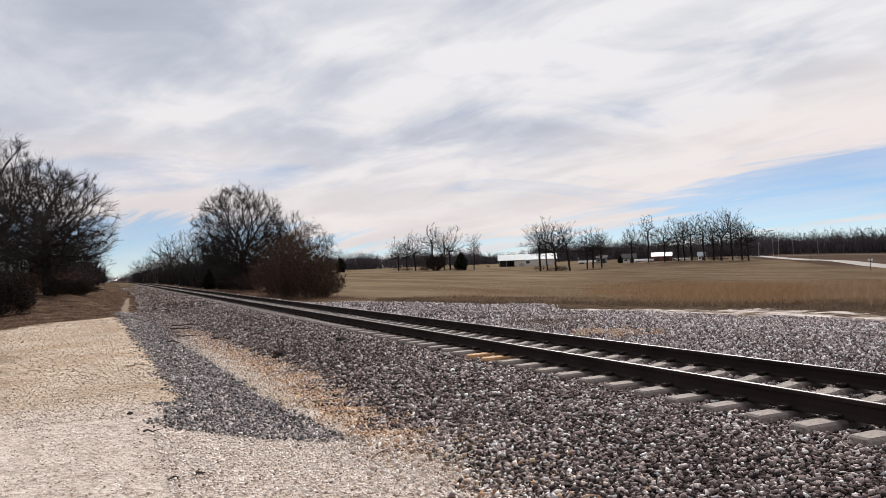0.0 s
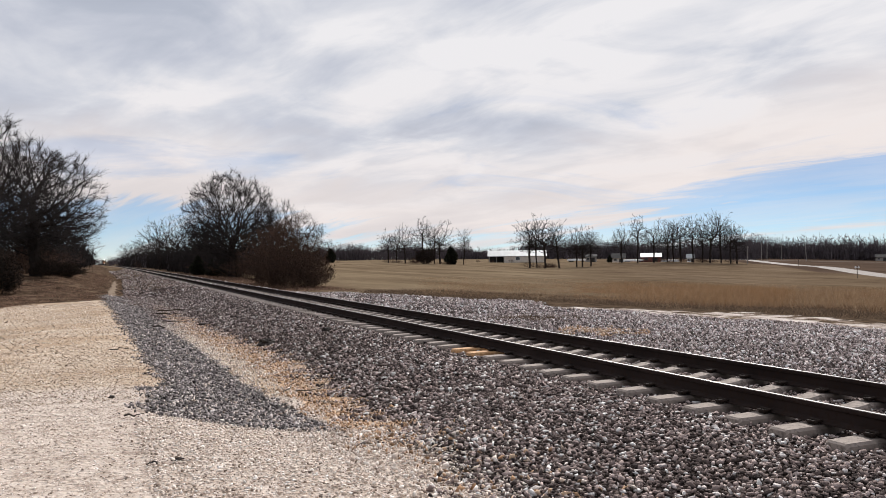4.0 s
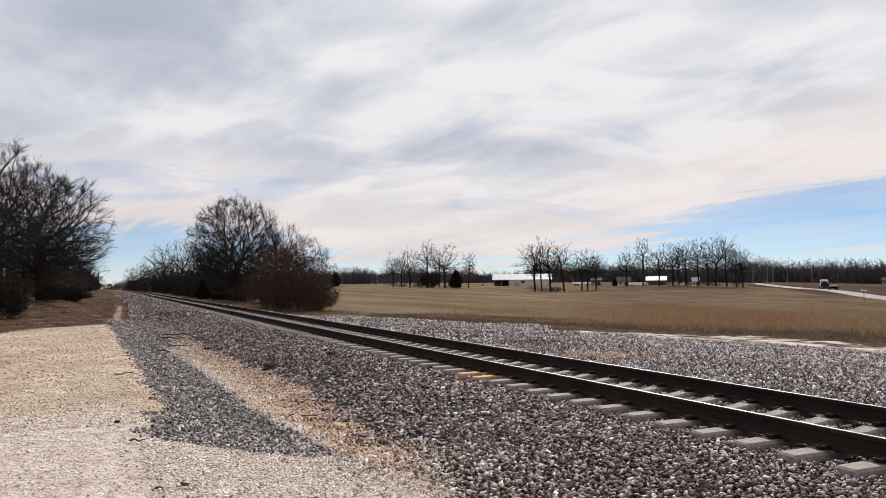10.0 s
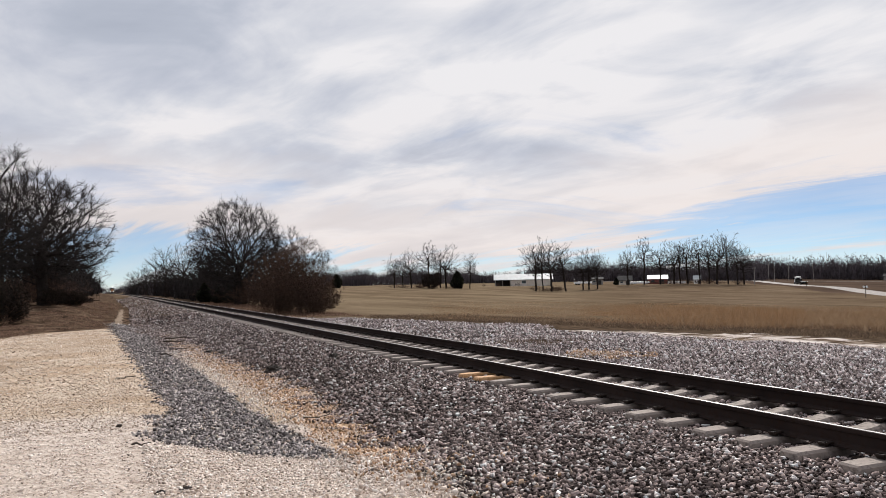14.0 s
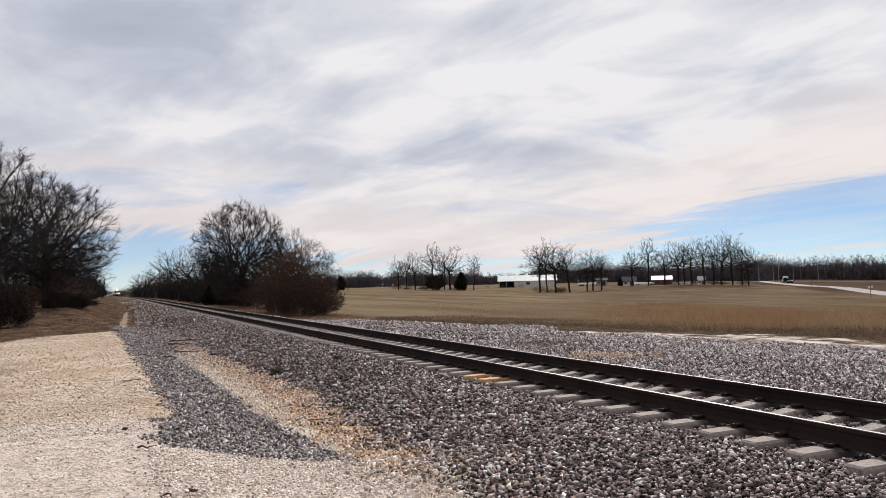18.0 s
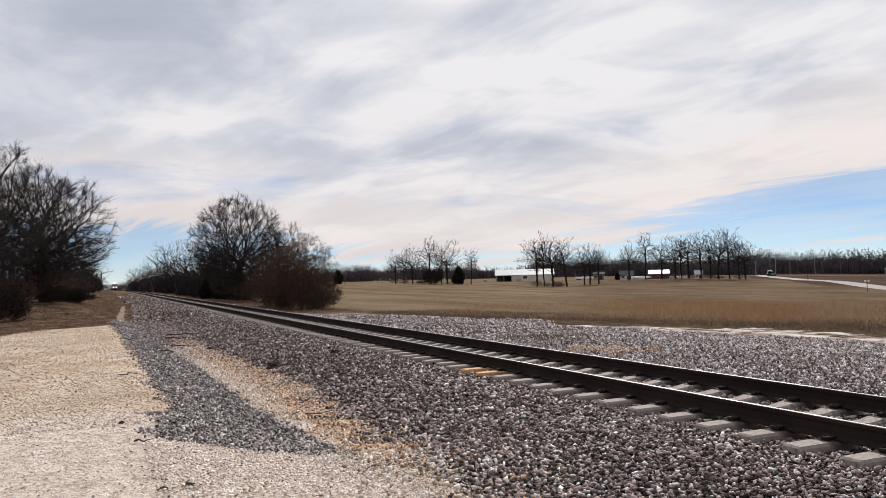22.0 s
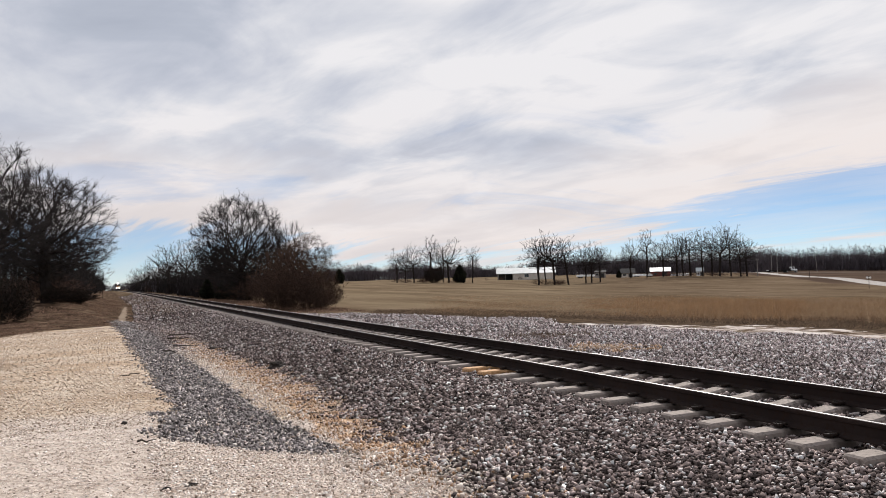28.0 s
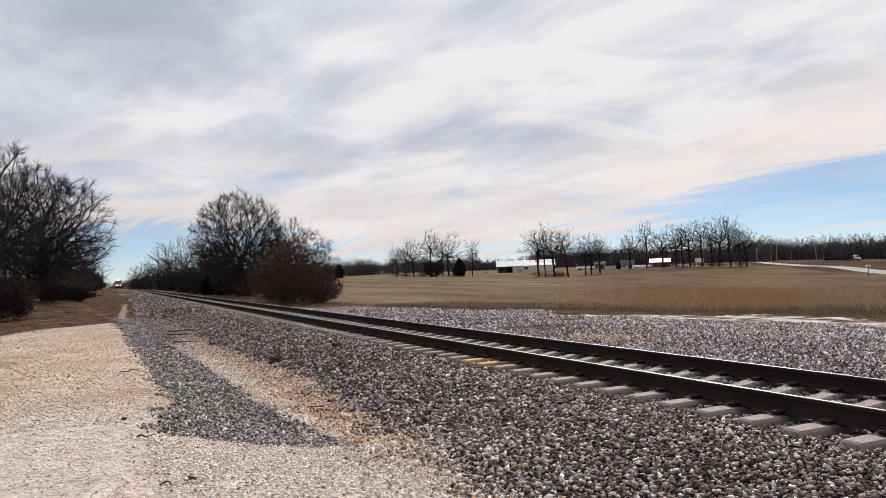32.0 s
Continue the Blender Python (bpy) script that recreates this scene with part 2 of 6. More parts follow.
def ground_colour(n, at):
    def zone(name):
        a = n.add("ShaderNodeAttribute", attribute_name=name)
        return a.outputs["Fac"]

    def edge(name, width=0.5, scale=2.2):
        v = n.math("ADD", zone(name), n.math("MULTIPLY", n.math("MULTIPLY", n.math("SUBTRACT", n.noise(at, scale, 6, 0.65), 0.5), width * 1.6), n.step(zone(name), 0.0, 0.25)))
        return n.step(v, 0.38, 0.62)
    grass = n.ramp(n.noise(n.stretch(at, (1, 0.6, 1), (0, 0, 0.6)), 0.06, 8, 0.66, 0.4), (0.28, (0.056, 0.039, 0.026)), (0.48, (0.113, 0.081, 0.053)), (0.72, (0.182, 0.135, 0.092)))
    grass = n.mix(n.step(n.noise(at, 7.0, 5), 0.4, 0.75, 0, 0.5), grass, (0.07, 0.046, 0.028))
    grass = n.mix(n.step(n.noise(n.stretch(at, (1, 0.5, 1), (0, 0, 0.6)), 0.4, 7, 0.7), 0.48, 0.66, 0, 0.55), grass, (0.188, 0.140, 0.094))
    swath = n.noise(n.stretch(at, (0.06, 1, 1), (0, 0, 0.75)), 0.32, 6, 0.6, 0.5)
    grass = n.mix(n.step(n.noise(n.stretch(at, (1, 0.6, 1), (0, 0, 0.75)), 0.22, 8, 0.75), 0.45, 0.7, 0, 0.6), grass, (0.18, 0.132, 0.088))
    grass = n.mix(n.step(swath, 0.52, 0.66, 0, 0.3), grass, (0.06, 0.039, 0.026))
    strip = n.noise(n.stretch(at, (0.4, 1, 1)), 0.09, 6, 0.6, 0.8)
    grass = n.mix(n.step(strip, 0.52, 0.66, 0, 0.2), grass, (0.205, 0.155, 0.10))
    grass = n.mix(n.step(strip, 0.45, 0.34, 0, 0.2), grass, (0.085, 0.060, 0.036))
    patch = n.noise(n.stretch(at, (1, 0.3, 1)), 0.10, 6, 0.6, 0.6)
    grass = n.mix(n.step(patch, 0.52, 0.66, 0, 0.3), grass, (0.20, 0.152, 0.11))
    grass = n.mix(n.step(patch, 0.45, 0.33, 0, 0.35), grass, (0.075, 0.050, 0.031))
    mown = n.ramp(n.noise(n.stretch(at, (1, 0.18, 1)), 0.14, 7, 0.65, 0.5), (0.34, (0.09, 0.064, 0.04)), (0.5, (0.165, 0.123, 0.079)), (0.66, (0.23, 0.178, 0.117)))
    grass = n.mix(n.math("MULTIPLY", zone("mown"), 0.68), grass, mown)
    bare = n.ramp(n.noise(at, 0.05, 6), (0.3, (0.055, 0.038, 0.029)), (0.7, (0.098, 0.069, 0.051)))
    verge = n.ramp(n.noise(at, 1.3, 7, 0.65), (0.36, (0.022, 0.015, 0.011)), (0.5, (0.068, 0.045, 0.031)), (0.64, (0.17, 0.12, 0.083)))
    lot = n.ramp(n.noise(at, 0.55, 6, 0.6), (0.3, (0.31, 0.218, 0.148)), (0.5, (0.43, 0.325, 0.237)), (0.75, (0.55, 0.445, 0.35)))
    pebble = n.cells(at, 30.0)
    grey = n.add("ShaderNodeRGBToBW")
    n.put(grey.inputs[0], pebble)
    lot = n.mix(n.step(grey.outputs[0], 0.15, 0.85, 0.0, 0.6), lot, n.mix(grey.outputs[0], (0.16, 0.115, 0.08), (0.66, 0.58, 0.49)))
    speck = n.noise(at, 6.0, 9, 0.82)
    lot = n.mix(n.step(speck, 0.52, 0.60, 0.0, 0.7), lot, (0.17, 0.125, 0.092))
    lot = n.mix(n.step(speck, 0.475, 0.40, 0.0, 0.65), lot, (0.70, 0.60, 0.49))
    worn = n.noise(n.stretch(at, (0.5, 1.0, 1)), 0.42, 6, 0.65)
    lot = n.mix(n.step(worn, 0.48, 0.62, 0, 0.55), lot, (0.36, 0.255, 0.17))
    drift = n.noise(n.stretch(at, (0.8, 0.45, 1)), 0.5, 8, 0.7, 0.6)
    lot = n.mix(n.step(drift, 0.52, 0.66, 0, 0.4), lot, (0.27, 0.19, 0.125))
    place = n.add("ShaderNodeSeparateXYZ")
    n.put(place.inputs[0], at)
    uneven = n.noise(at, 0.7, 7, 0.68)
    dirt = n.math("SUBTRACT", n.math("MULTIPLY_ADD", uneven, 2.4, -10.1), place.outputs[0])
    dirt = n.math("MULTIPLY", n.step(dirt, -0.2, 0.7, 0, 0.7), n.step(place.outputs[1], 11.2, 12.4))
    lot = n.mix(n.math("MULTIPLY", dirt, n.step(place.outputs[1], 25, 21)), lot, (0.19, 0.133, 0.09))
    front = n.math("MULTIPLY_ADD", uneven, 1.2, place.outputs[1])
    lot = n.mix(n.step(front, 12.9, 12.2, 0, 0.85), lot, n.ramp(speck, (0.38, (0.66, 0.58, 0.52)), (0.52, (0.50, 0.42, 0.36)), (0.62, (0.26, 0.205, 0.17))))
    stone = n.cells(at, 21.0)
    g2 = n.add("ShaderNodeRGBToBW")
    n.put(g2.inputs[0], stone)
    # near-black: the shade in the gaps between loose stones is put into this colour
    ballast = n.ramp(g2.outputs[0], (0.15, (0.010, 0.008, 0.007)), (0.55, (0.030, 0.023, 0.021)), (0.9, (0.13, 0.105, 0.095)))
    slate = n.ramp(g2.outputs[0], (0.15, (0.03, 0.027, 0.026)), (0.55, (0.10, 0.09, 0.087)), (0.9, (0.30, 0.276, 0.265)))
    rust = n.ramp(g2.outputs[0], (0.15, (0.17, 0.105, 0.062)), (0.5, (0.45, 0.29, 0.17)), (0.85, (0.64, 0.48, 0.35)))
    rust = n.mix(n.step(n.noise(at, 1.1, 4), 0.42, 0.7), rust, (0.40, 0.335, 0.285))
    pale = n.ramp(n.noise(at, 0.9, 6), (0.35, (0.34, 0.275, 0.235)), (0.65, (0.62, 0.56, 0.52)))
    pale = n.mix(n.step(n.noise(at, 0.6, 7, 0.7), 0.47, 0.56, 0, 0.85), pale, (0.17, 0.125, 0.09))
    mud = n.ramp(n.noise(at, 1.7, 6), (0.3, (0.035, 0.025, 0.018)), (0.7, (0.115, 0.08, 0.053)))
    c = n.mix(edge("plough", 0.3, 0.05), grass, bare)
    c = n.mix(edge("verge"), c, verge)
    c = n.mix(edge("mud", 0.9, 0.9), c, mud)
    c = n.mix(edge("ballast"), c, ballast)
    c = n.mix(edge("lot", 0.6, 1.6), c, lot)
    c = n.mix(edge("slate", 0.4, 3.0), c, slate)
    c = n.mix(edge("rust", 0.9, 2.6), c, rust)
    c = n.mix(edge("sand", 0.7, 1.3), c, (0.22, 0.17, 0.13))
    return n.mix(edge("pale", 2.0, 0.9), c, pale)


def ground_bump(n, at):
    h = n.math("ADD", n.math("MULTIPLY", n.cells(at, 21.0, "Distance"), 0.6), n.noise(at, 3.0, 8, 0.7))
    return n.bump(h, 0.55, 0.05)


M_GROUND = material("ground", ground_colour, 1.0, bump=ground_bump, spec=0.0)
M_ROAD = material("asphalt", mottled((0.212, 0.183, 0.162), (0.289, 0.255, 0.228), 0.4, 14.0), 0.9, bump=grain(30))
M_DIRTROAD = material("packed_dirt", mottled((0.085, 0.062, 0.047), (0.15, 0.112, 0.085), 0.4, 9.0), 0.95, bump=grain(12), spec=0.05)
M_STONE = material("ballast_stone", by_island((0.0, (0.0287, 0.0224, 0.021)), (0.3, (0.114, 0.0857, 0.077)), (0.62, (0.282, 0.217, 0.197)), (0.85, (0.515, 0.413, 0.38)), (1.0, (0.792, 0.783, 0.756))), 0.85, bump=grain(60, 0.5, 0.01), spec=0.05)
M_PALESTONE = material("pale_ballast_stone", by_island((0.0, (0.0606, 0.0485, 0.0445)), (0.25, (0.207, 0.164, 0.154)), (0.55, (0.436, 0.355, 0.334)), (0.8, (0.703, 0.6, 0.576)), (1.0, (0.873, 0.873, 0.864))), 0.85, bump=grain(60, 0.5, 0.01), spec=0.08)
M_MIDSTONE = material("weathered_ballast_stone", by_island((0.0, (0.0306, 0.0242, 0.0222)), (0.3, (0.117, 0.0907, 0.0828)), (0.6, (0.27, 0.213, 0.196)), (0.85, (0.469, 0.385, 0.358)), (1.0, (0.765, 0.716, 0.676))), 0.85, bump=grain(60, 0.5, 0.01), spec=0.06)
M_SLATE = material("grey_stone", by_island((0.0, (0.04, 0.034, 0.033)), (0.35, (0.15, 0.130, 0.125)), (0.7, (0.33, 0.293, 0.28)), (0.9, (0.52, 0.46, 0.435)), (1.0, (0.80, 0.73, 0.69))), 0.85, bump=grain(60, 0.5, 0.01), spec=0.08)
M_LIME = material("limestone", by_island((0.0, (0.17, 0.13, 0.10)), (0.10, (0.44, 0.35, 0.285)), (0.4, (0.68, 0.575, 0.495)), (0.8, (0.84, 0.75, 0.675)), (1.0, (0.92, 0.87, 0.82))), 0.9, bump=grain(60, 0.5, 0.01), spec=0.08)
M_LOTSTONE = material("sandy_stone", by_island((0.0, (0.19, 0.137, 0.098)), (0.22, (0.34, 0.255, 0.188)), (0.6, (0.52, 0.41, 0.318)), (0.85, (0.72, 0.62, 0.52)), (1.0, (0.88, 0.80, 0.71))), 0.9, bump=grain(60, 0.5, 0.01), spec=0.05)
M_RUSTSTONE = material("rusty_stone", by_island((0.0, (0.147, 0.0936, 0.057)), (0.3, (0.451, 0.276, 0.16)), (0.65, (0.647, 0.468, 0.331)), (1.0, (0.804, 0.749, 0.707))), 0.9, bump=grain(60, 0.5, 0.01), spec=0.08)
def tie_colour(n, at):
    c = mottled((0.225, 0.183, 0.155), (0.325, 0.272, 0.236), 3.0, 22.0)(n, at)
    place = n.add("ShaderNodeSeparateXYZ")
    n.put(place.inputs[0], at)
    # the rail's shadow and dark clips are put into the colour round each seat
    seat_shade = n.math("ABSOLUTE", n.math("SUBTRACT", n.math("ABSOLUTE", place.outputs[0]), 0.755))
    seat_shade = n.math("ADD", seat_shade, n.math("MULTIPLY", n.math("SUBTRACT", n.noise(at, 14.0, 5, 0.65), 0.5), 0.22))
    return n.mix(n.step(seat_shade, 0.22, 0.10, 0, 0.8), c, (0.045, 0.031, 0.024))


M_CONCRETE = material("tie_concrete", tie_colour, 0.9, bump=grain(45, 0.4, 0.01))
M_ORANGE = material("orange_concrete", mottled((0.46, 0.24, 0.10), (0.58, 0.36, 0.19), 3.0, 18.0), 0.85, bump=grain(45, 0.4, 0.01))
M_RAIL = material("rail_steel", mottled((0.016, 0.011, 0.010), (0.034, 0.023, 0.020), 1.2, 20.0, (0.026, 0.015, 0.011)), 0.85, 0.0, grain(40, 0.3, 0.005), spec=0.1)
M_RAILTOP = material("polished_rail", (0.34, 0.325, 0.31), lambda n, at: n.step(n.noise(n.stretch(at, (20, 0.5, 1)), 3), 0.3, 0.7, 0.22, 0.4), 1.0)
M_CLIP = material("clip_steel", mottled((0.014, 0.0091, 0.0066), (0.035, 0.0208, 0.0144), 9.0), 0.8, 0.3)
M_BARK = material("bark", mottled((0.024, 0.019, 0.017), (0.06, 0.049, 0.043), 2.5, 12.0), 0.95, bump=grain(18, 0.6, 0.03), spec=0.0)
M_TWIG = material("twigs", mottled((0.021, 0.018, 0.018), (0.043, 0.037, 0.035), 1.2), 0.95, spec=0.0)
M_REDTWIG = material("red_twigs", mottled((0.058, 0.038, 0.029), (0.12, 0.074, 0.054), 0.8), 0.95, spec=0.0)
M_OAKLEAF = material("dead_leaves", by_island((0.0, (0.024, 0.016, 0.013)), (0.5, (0.050, 0.031, 0.023)), (1.0, (0.105, 0.066, 0.047))), 0.9, spec=0.0)
M_DARKLEAF = material("withered_foliage", by_island((0.0, (0.012, 0.010, 0.009)), (0.6, (0.026, 0.020, 0.016)), (1.0, (0.055, 0.040, 0.030))), 0.9, spec=0.0)
M_CEDAR = material("cedar_foliage", by_island((0.0, (0.012, 0.014, 0.010)), (0.6, (0.026, 0.03, 0.02)), (1.0, (0.05, 0.048, 0.03))), 0.9, spec=0.0)
# distance haze is put into this colour: paler and more mauve than the twigs
M_WOODS_HAZE = material("far_woods", by_island((0.0, (0.0839, 0.0709, 0.076)), (0.6, (0.098, 0.0828, 0.0886)), (1.0, (0.112, 0.0937, 0.098))), 0.95, spec=0.0)
M_STRAW = grassy("dry_grass", by_island((0.0, (0.133, 0.0763, 0.0416)), (0.45, (0.238, 0.146, 0.0802)), (0.8, (0.319, 0.214, 0.129)), (1.0, (0.431, 0.327, 0.222))))
M_REDSTRAW = grassy("broomsedge", by_island((0.0, (0.132, 0.071, 0.0352)), (0.5, (0.263, 0.149, 0.0742)), (1.0, (0.372, 0.233, 0.129))))
M_VERGE = grassy("matted_grass", by_island((0.0, (0.0561, 0.0333, 0.0242)), (0.5, (0.141, 0.0833, 0.0583)), (1.0, (0.337, 0.219, 0.154))))
M_MATTED = grassy("weathered_weeds", by_island((0.0, (0.036, 0.0252, 0.018)), (0.5, (0.104, 0.0672, 0.045)), (1.0, (0.252, 0.18, 0.121))))
M_WHITE = material("white_paint", mottled((0.78, 0.78, 0.77), (0.87, 0.87, 0.86), 1.5), 0.5)
M_ROOF = material("metal_roof", mottled((0.36, 0.38, 0.375), (0.46, 0.48, 0.475), 0.8), 0.6, 0.0, spec=0.2)
M_REDWALL = material("red_barn_paint", mottled((0.13, 0.03, 0.025), (0.20, 0.05, 0.04), 0.9, 7.0), 0.8)
M_SIDING = material("pale_siding", mottled((0.522, 0.454, 0.386), (0.667, 0.596, 0.511), 0.8), 0.7)
# near-black paint for the shade inside openings, and for dark roofs
M_DARK = material("shade_and_dark_roof", mottled((0.02, 0.02, 0.02), (0.04, 0.036, 0.033), 1.0), 0.9)
M_BLACK = material("black_paint", mottled((0.012, 0.012, 0.013), (0.03, 0.028, 0.027), 3.0), 0.85, spec=0.08)
M_TYRE = material("rubber", mottled((0.012, 0.012, 0.012), (0.025, 0.024, 0.023), 8.0), 0.9)
M_GLASS = material("dark_glass", (0.02, 0.025, 0.03), 0.08, 0.0, spec=0.8)
M_POLE = material("weathered_pole", mottled((0.22, 0.195, 0.175), (0.33, 0.295, 0.265), 2.0, 16.0), 0.95)
M_GALV = material("galvanised_steel", mottled((0.30, 0.30, 0.30), (0.42, 0.42, 0.42), 4.0), 0.5, 0.6)
M_LOCO = material("locomotive_paint", mottled((0.03, 0.028, 0.028), (0.07, 0.06, 0.055), 0.8), 0.5)
M_LOCONOSE = material("orange_nose_paint", mottled((0.20, 0.075, 0.025), (0.28, 0.11, 0.035), 0.8), 0.5)
M_CAR = material("freight_car_paint", mottled((0.30, 0.30, 0.31), (0.42, 0.41, 0.41), 0.5, 3.0), 0.6)
M_LAMP = glowing("headlight", (1.0, 0.93, 0.80), 30.0)
M_ROCK = material("dark_clod", mottled((0.02, 0.016, 0.013), (0.06, 0.048, 0.04), 12.0), 0.95, bump=grain(25, 0.8, 0.03))
M_STICK = material("dead_wood", mottled((0.035, 0.027, 0.022), (0.09, 0.07, 0.055), 6.0), 0.95)


# ---- mesh helpers ----
def mesh_from(name, verts, faces, mat, smooth=False):
    me = bpy.data.meshes.new(name)
    me.from_pydata([tuple(v) for v in verts], [], [tuple(f) for f in faces])
    me.materials.append(mat)
    if smooth:
        me.shade_smooth()
    me.update()
    return me


def fast_mesh(name, verts, tris, mat):
    """A triangle mesh from arrays."""
    me = bpy.data.meshes.new(name)
    verts, tris = np.asarray(verts, np.float32), np.asarray(tris, np.int32)
    k = tris.shape[1]
    me.vertices.add(len(verts)), me.loops.add(tris.size), me.polygons.add(len(tris))
    me.vertices.foreach_set("co", verts.ravel())
    me.loops.foreach_set("vertex_index", tris.ravel())
    me.polygons.foreach_set("loop_start", np.arange(0, tris.size, k, dtype=np.int32))
    me.update(calc_edges=True)
    me.validate()
    me.materials.append(mat)
    return me


def part(name, bm, mat, parent, label="", m=None):
    """Links a bmesh or mesh as one part under a thing."""
    if isinstance(bm, bmesh.types.BMesh):
        me = bpy.data.meshes.new(name)
        bm.to_mesh(me)
        bm.free()
        me.materials.append(mat)
    else:
        me = bm
    ob = new(name, me)
    ob.parent = parent
    if m is not None:
        ob.matrix_basis = m
    if label:
        ob["label"] = label
    return ob


def thing(name, m, label, category, group="", kind=""):
    ob = new(name)
    ob.empty_display_size = 0.3
    ob.matrix_basis = m
    return tagged(ob, label, category, group, kind)


def box(bm, cx, cy, cz, sx, sy, sz, bevel=0.0, taper=1.0):
    """A box about its centre; taper narrows its top."""
    made = bmesh.ops.create_cube(bm, size=1.0)["verts"]
    for v in made:
        k = taper if v.co.z > 0 else 1.0
        v.co = Vector((cx + v.co.x * sx * k, cy + v.co.y * sy * k, cz + v.co.z * sz))
    if bevel:
        edges = list({e for v in made for e in v.link_edges})
        bmesh.ops.bevel(bm, geom=edges, offset=bevel, segments=2, affect="EDGES", profile=0.6)
    return bm


def boxes(*items, bevel=0.0):
    bm = bmesh.new()
    for it in items:
        box(bm, *it[:6], bevel=bevel, taper=it[6] if len(it) > 6 else 1.0)
    return bm


def tube(bm, a, b, r0, r1=None, sides=10):
    a, b = Vector(a), Vector(b)
    r1 = r0 if r1 is None else r1
    q = (b - a).to_track_quat("Z", "Y").to_matrix()
    rings = []
    for p, r in ((a, r0), (b, r1)):
        rings.append([bm.verts.new(p + q @ Vector((r * math.cos(2 * math.pi * i / sides), r * math.sin(2 * math.pi * i / sides), 0))) for i in range(sides)])
    for i in range(sides):
        bm.faces.new((rings[0][i], rings[0][(i + 1) % sides], rings[1][(i + 1) % sides], rings[1][i]))
    bm.faces.new(rings[0][::-1]), bm.faces.new(rings[1])
    return bm


def sstep(v, a, b):
    t = np.clip((np.asarray(v, float) - a) / (b - a), 0, 1)
    return t * t * (3 - 2 * t)


# ---- the lie of the land ----
def grade(y):
    """The line falls gently beyond the first 240 m."""
    y = np.asarray(y, float)
    return -0.0019 * (np.sqrt((y - 240) ** 2 + 900) + (y - 240)) * (y > -500) + 0.0036


def field_height(x, y):
    X, Y = np.clip(x, 0, 470) / 100, np.clip(y, -40, 420) / 100
    z = -0.906 - 2.434 * X + 1.341 * Y - 0.272 * X * X + 0.888 * X * Y - 0.324 * Y * Y
    for cx, cy, s, h in ((107, 185, 24, -0.85), (152, 190, 24, 1.25), (124, 100, 45, -0.65), (72, 216, 22, 0.45)):
        z = z + h * np.exp(-((x - cx) ** 2 + (y - cy) ** 2) / (2 * s * s))
    return np.maximum(z, -6)


def height(x, y):
    x, y = np.asarray(x, float), np.asarray(y, float)
    # across the line, from the gravel lot over the ditch and the ballast to the field
    lot = -0.12 + 0.9 * sstep(y, 38, 66) * sstep(x, -6.6, -10.0)
    ditch = -0.44
    bed = -0.078 + 0.02 * sstep(y, 12, 30)
    z = np.where(x < -5.4, lot + (ditch - lot) * sstep(x, -6.7, -5.0) * sstep(y, 5.0, 11.0), 0)
    mid = lot + (ditch - lot) * sstep(x, -6.7, -5.0) * sstep(y, 5.0, 11.0)
    low = np.where(y < 11, np.minimum(mid, -0.2), ditch)
    z = np.where((x >= -5.4) & (x < -1.75), low + (bed - low) * sstep(x, -4.3, -1.75), z)
    z = np.where((x >= -5.4) & (x < -4.3), mid + (low - mid) * sstep(x, -5.4, -4.3), z)
    z = np.where((x >= -1.75) & (x <= 1.75), bed, z)
    right = bed + (-0.42 - bed) * sstep(x, 1.75, 3.6) - 0.25 * sstep(x, 6, 13)
    z = np.where(x > 1.75, right, z)
    z = z + grade(y)
    k = sstep(x, 10, 19)
    return z * (1 - k) + field_height(x, y) * k


def gz(x, y):
    return float(height(x, y))


def bend_noise(x, y, s, seed=0.0):
    return np.array([noise.noise((a * s, b * s, seed)) for a, b in zip(np.ravel(x), np.ravel(y))]).reshape(np.shape(x))


def spaced(*runs):
    out = [runs[0][0]]
    for a, b, st in runs:
        n = max(1, round((b - a) / st))
        out += [a + (b - a) * (i + 1) / n for i in range(n)]
    return np.array(out)


xs = spaced((-3000, -400, 400), (-400, -60, 40), (-60, -14, 3), (-14, -8, 0.5), (-8, 4, 0.16), (4, 20, 0.4), (20, 60, 2), (60, 500, 8), (500, 3400, 290))
ys = spaced((-3000, -200, 400), (-200, -10, 20), (-10, 4, 1.0), (4, 16, 0.16), (16, 50, 0.4), (50, 120, 1.4), (120, 480, 8), (480, 3400, 292))
GX, GY = np.meshgrid(xs, ys)


def surface(x, y):
    """The ground with its unevenness."""
    x, y = np.asarray(x, float), np.asarray(y, float)
    rough = bend_noise(x, y, 0.9) * 0.025 + bend_noise(x, y, 0.23, 5.0) * 0.04
    z = height(x, y) + rough * np.where(np.abs(x) < 2.2, 0.1, 1.0) * np.where(x > 12, 2.2, 1.0)
    return z + bend_noise(x, y, 0.35, 9.0) * 0.12 * sstep(y, 38, 44) * sstep(x, -6.5, -8)


GZ = surface(GX, GY)
nx = len(xs)
idx = np.arange(GX.size).reshape(GX.shape)
quads = np.stack([idx[:-1, :-1], idx[:-1, 1:], idx[1:, 1:], idx[1:, :-1]], -1).reshape(-1, 4)
me = fast_mesh("ground", np.stack([GX, GY, GZ], -1).reshape(-1, 3), quads, M_GROUND)
me.shade_smooth()


def lot_edge(y):
    """The lot's border towards the line: the grey stone ends in a lobe by the pale gravel."""
    return np.interp(y, (5, 7.4, 8.6, 9.2, 9.5, 9.9, 11.4, 12.9, 14.2, 21.6, 28.7, 38.3), (-4.3, -4.38, -4.6, -5.2, -6.2, -6.55, -6.44, -6.12, -6.24, -6.35, -6.47, -6.75))


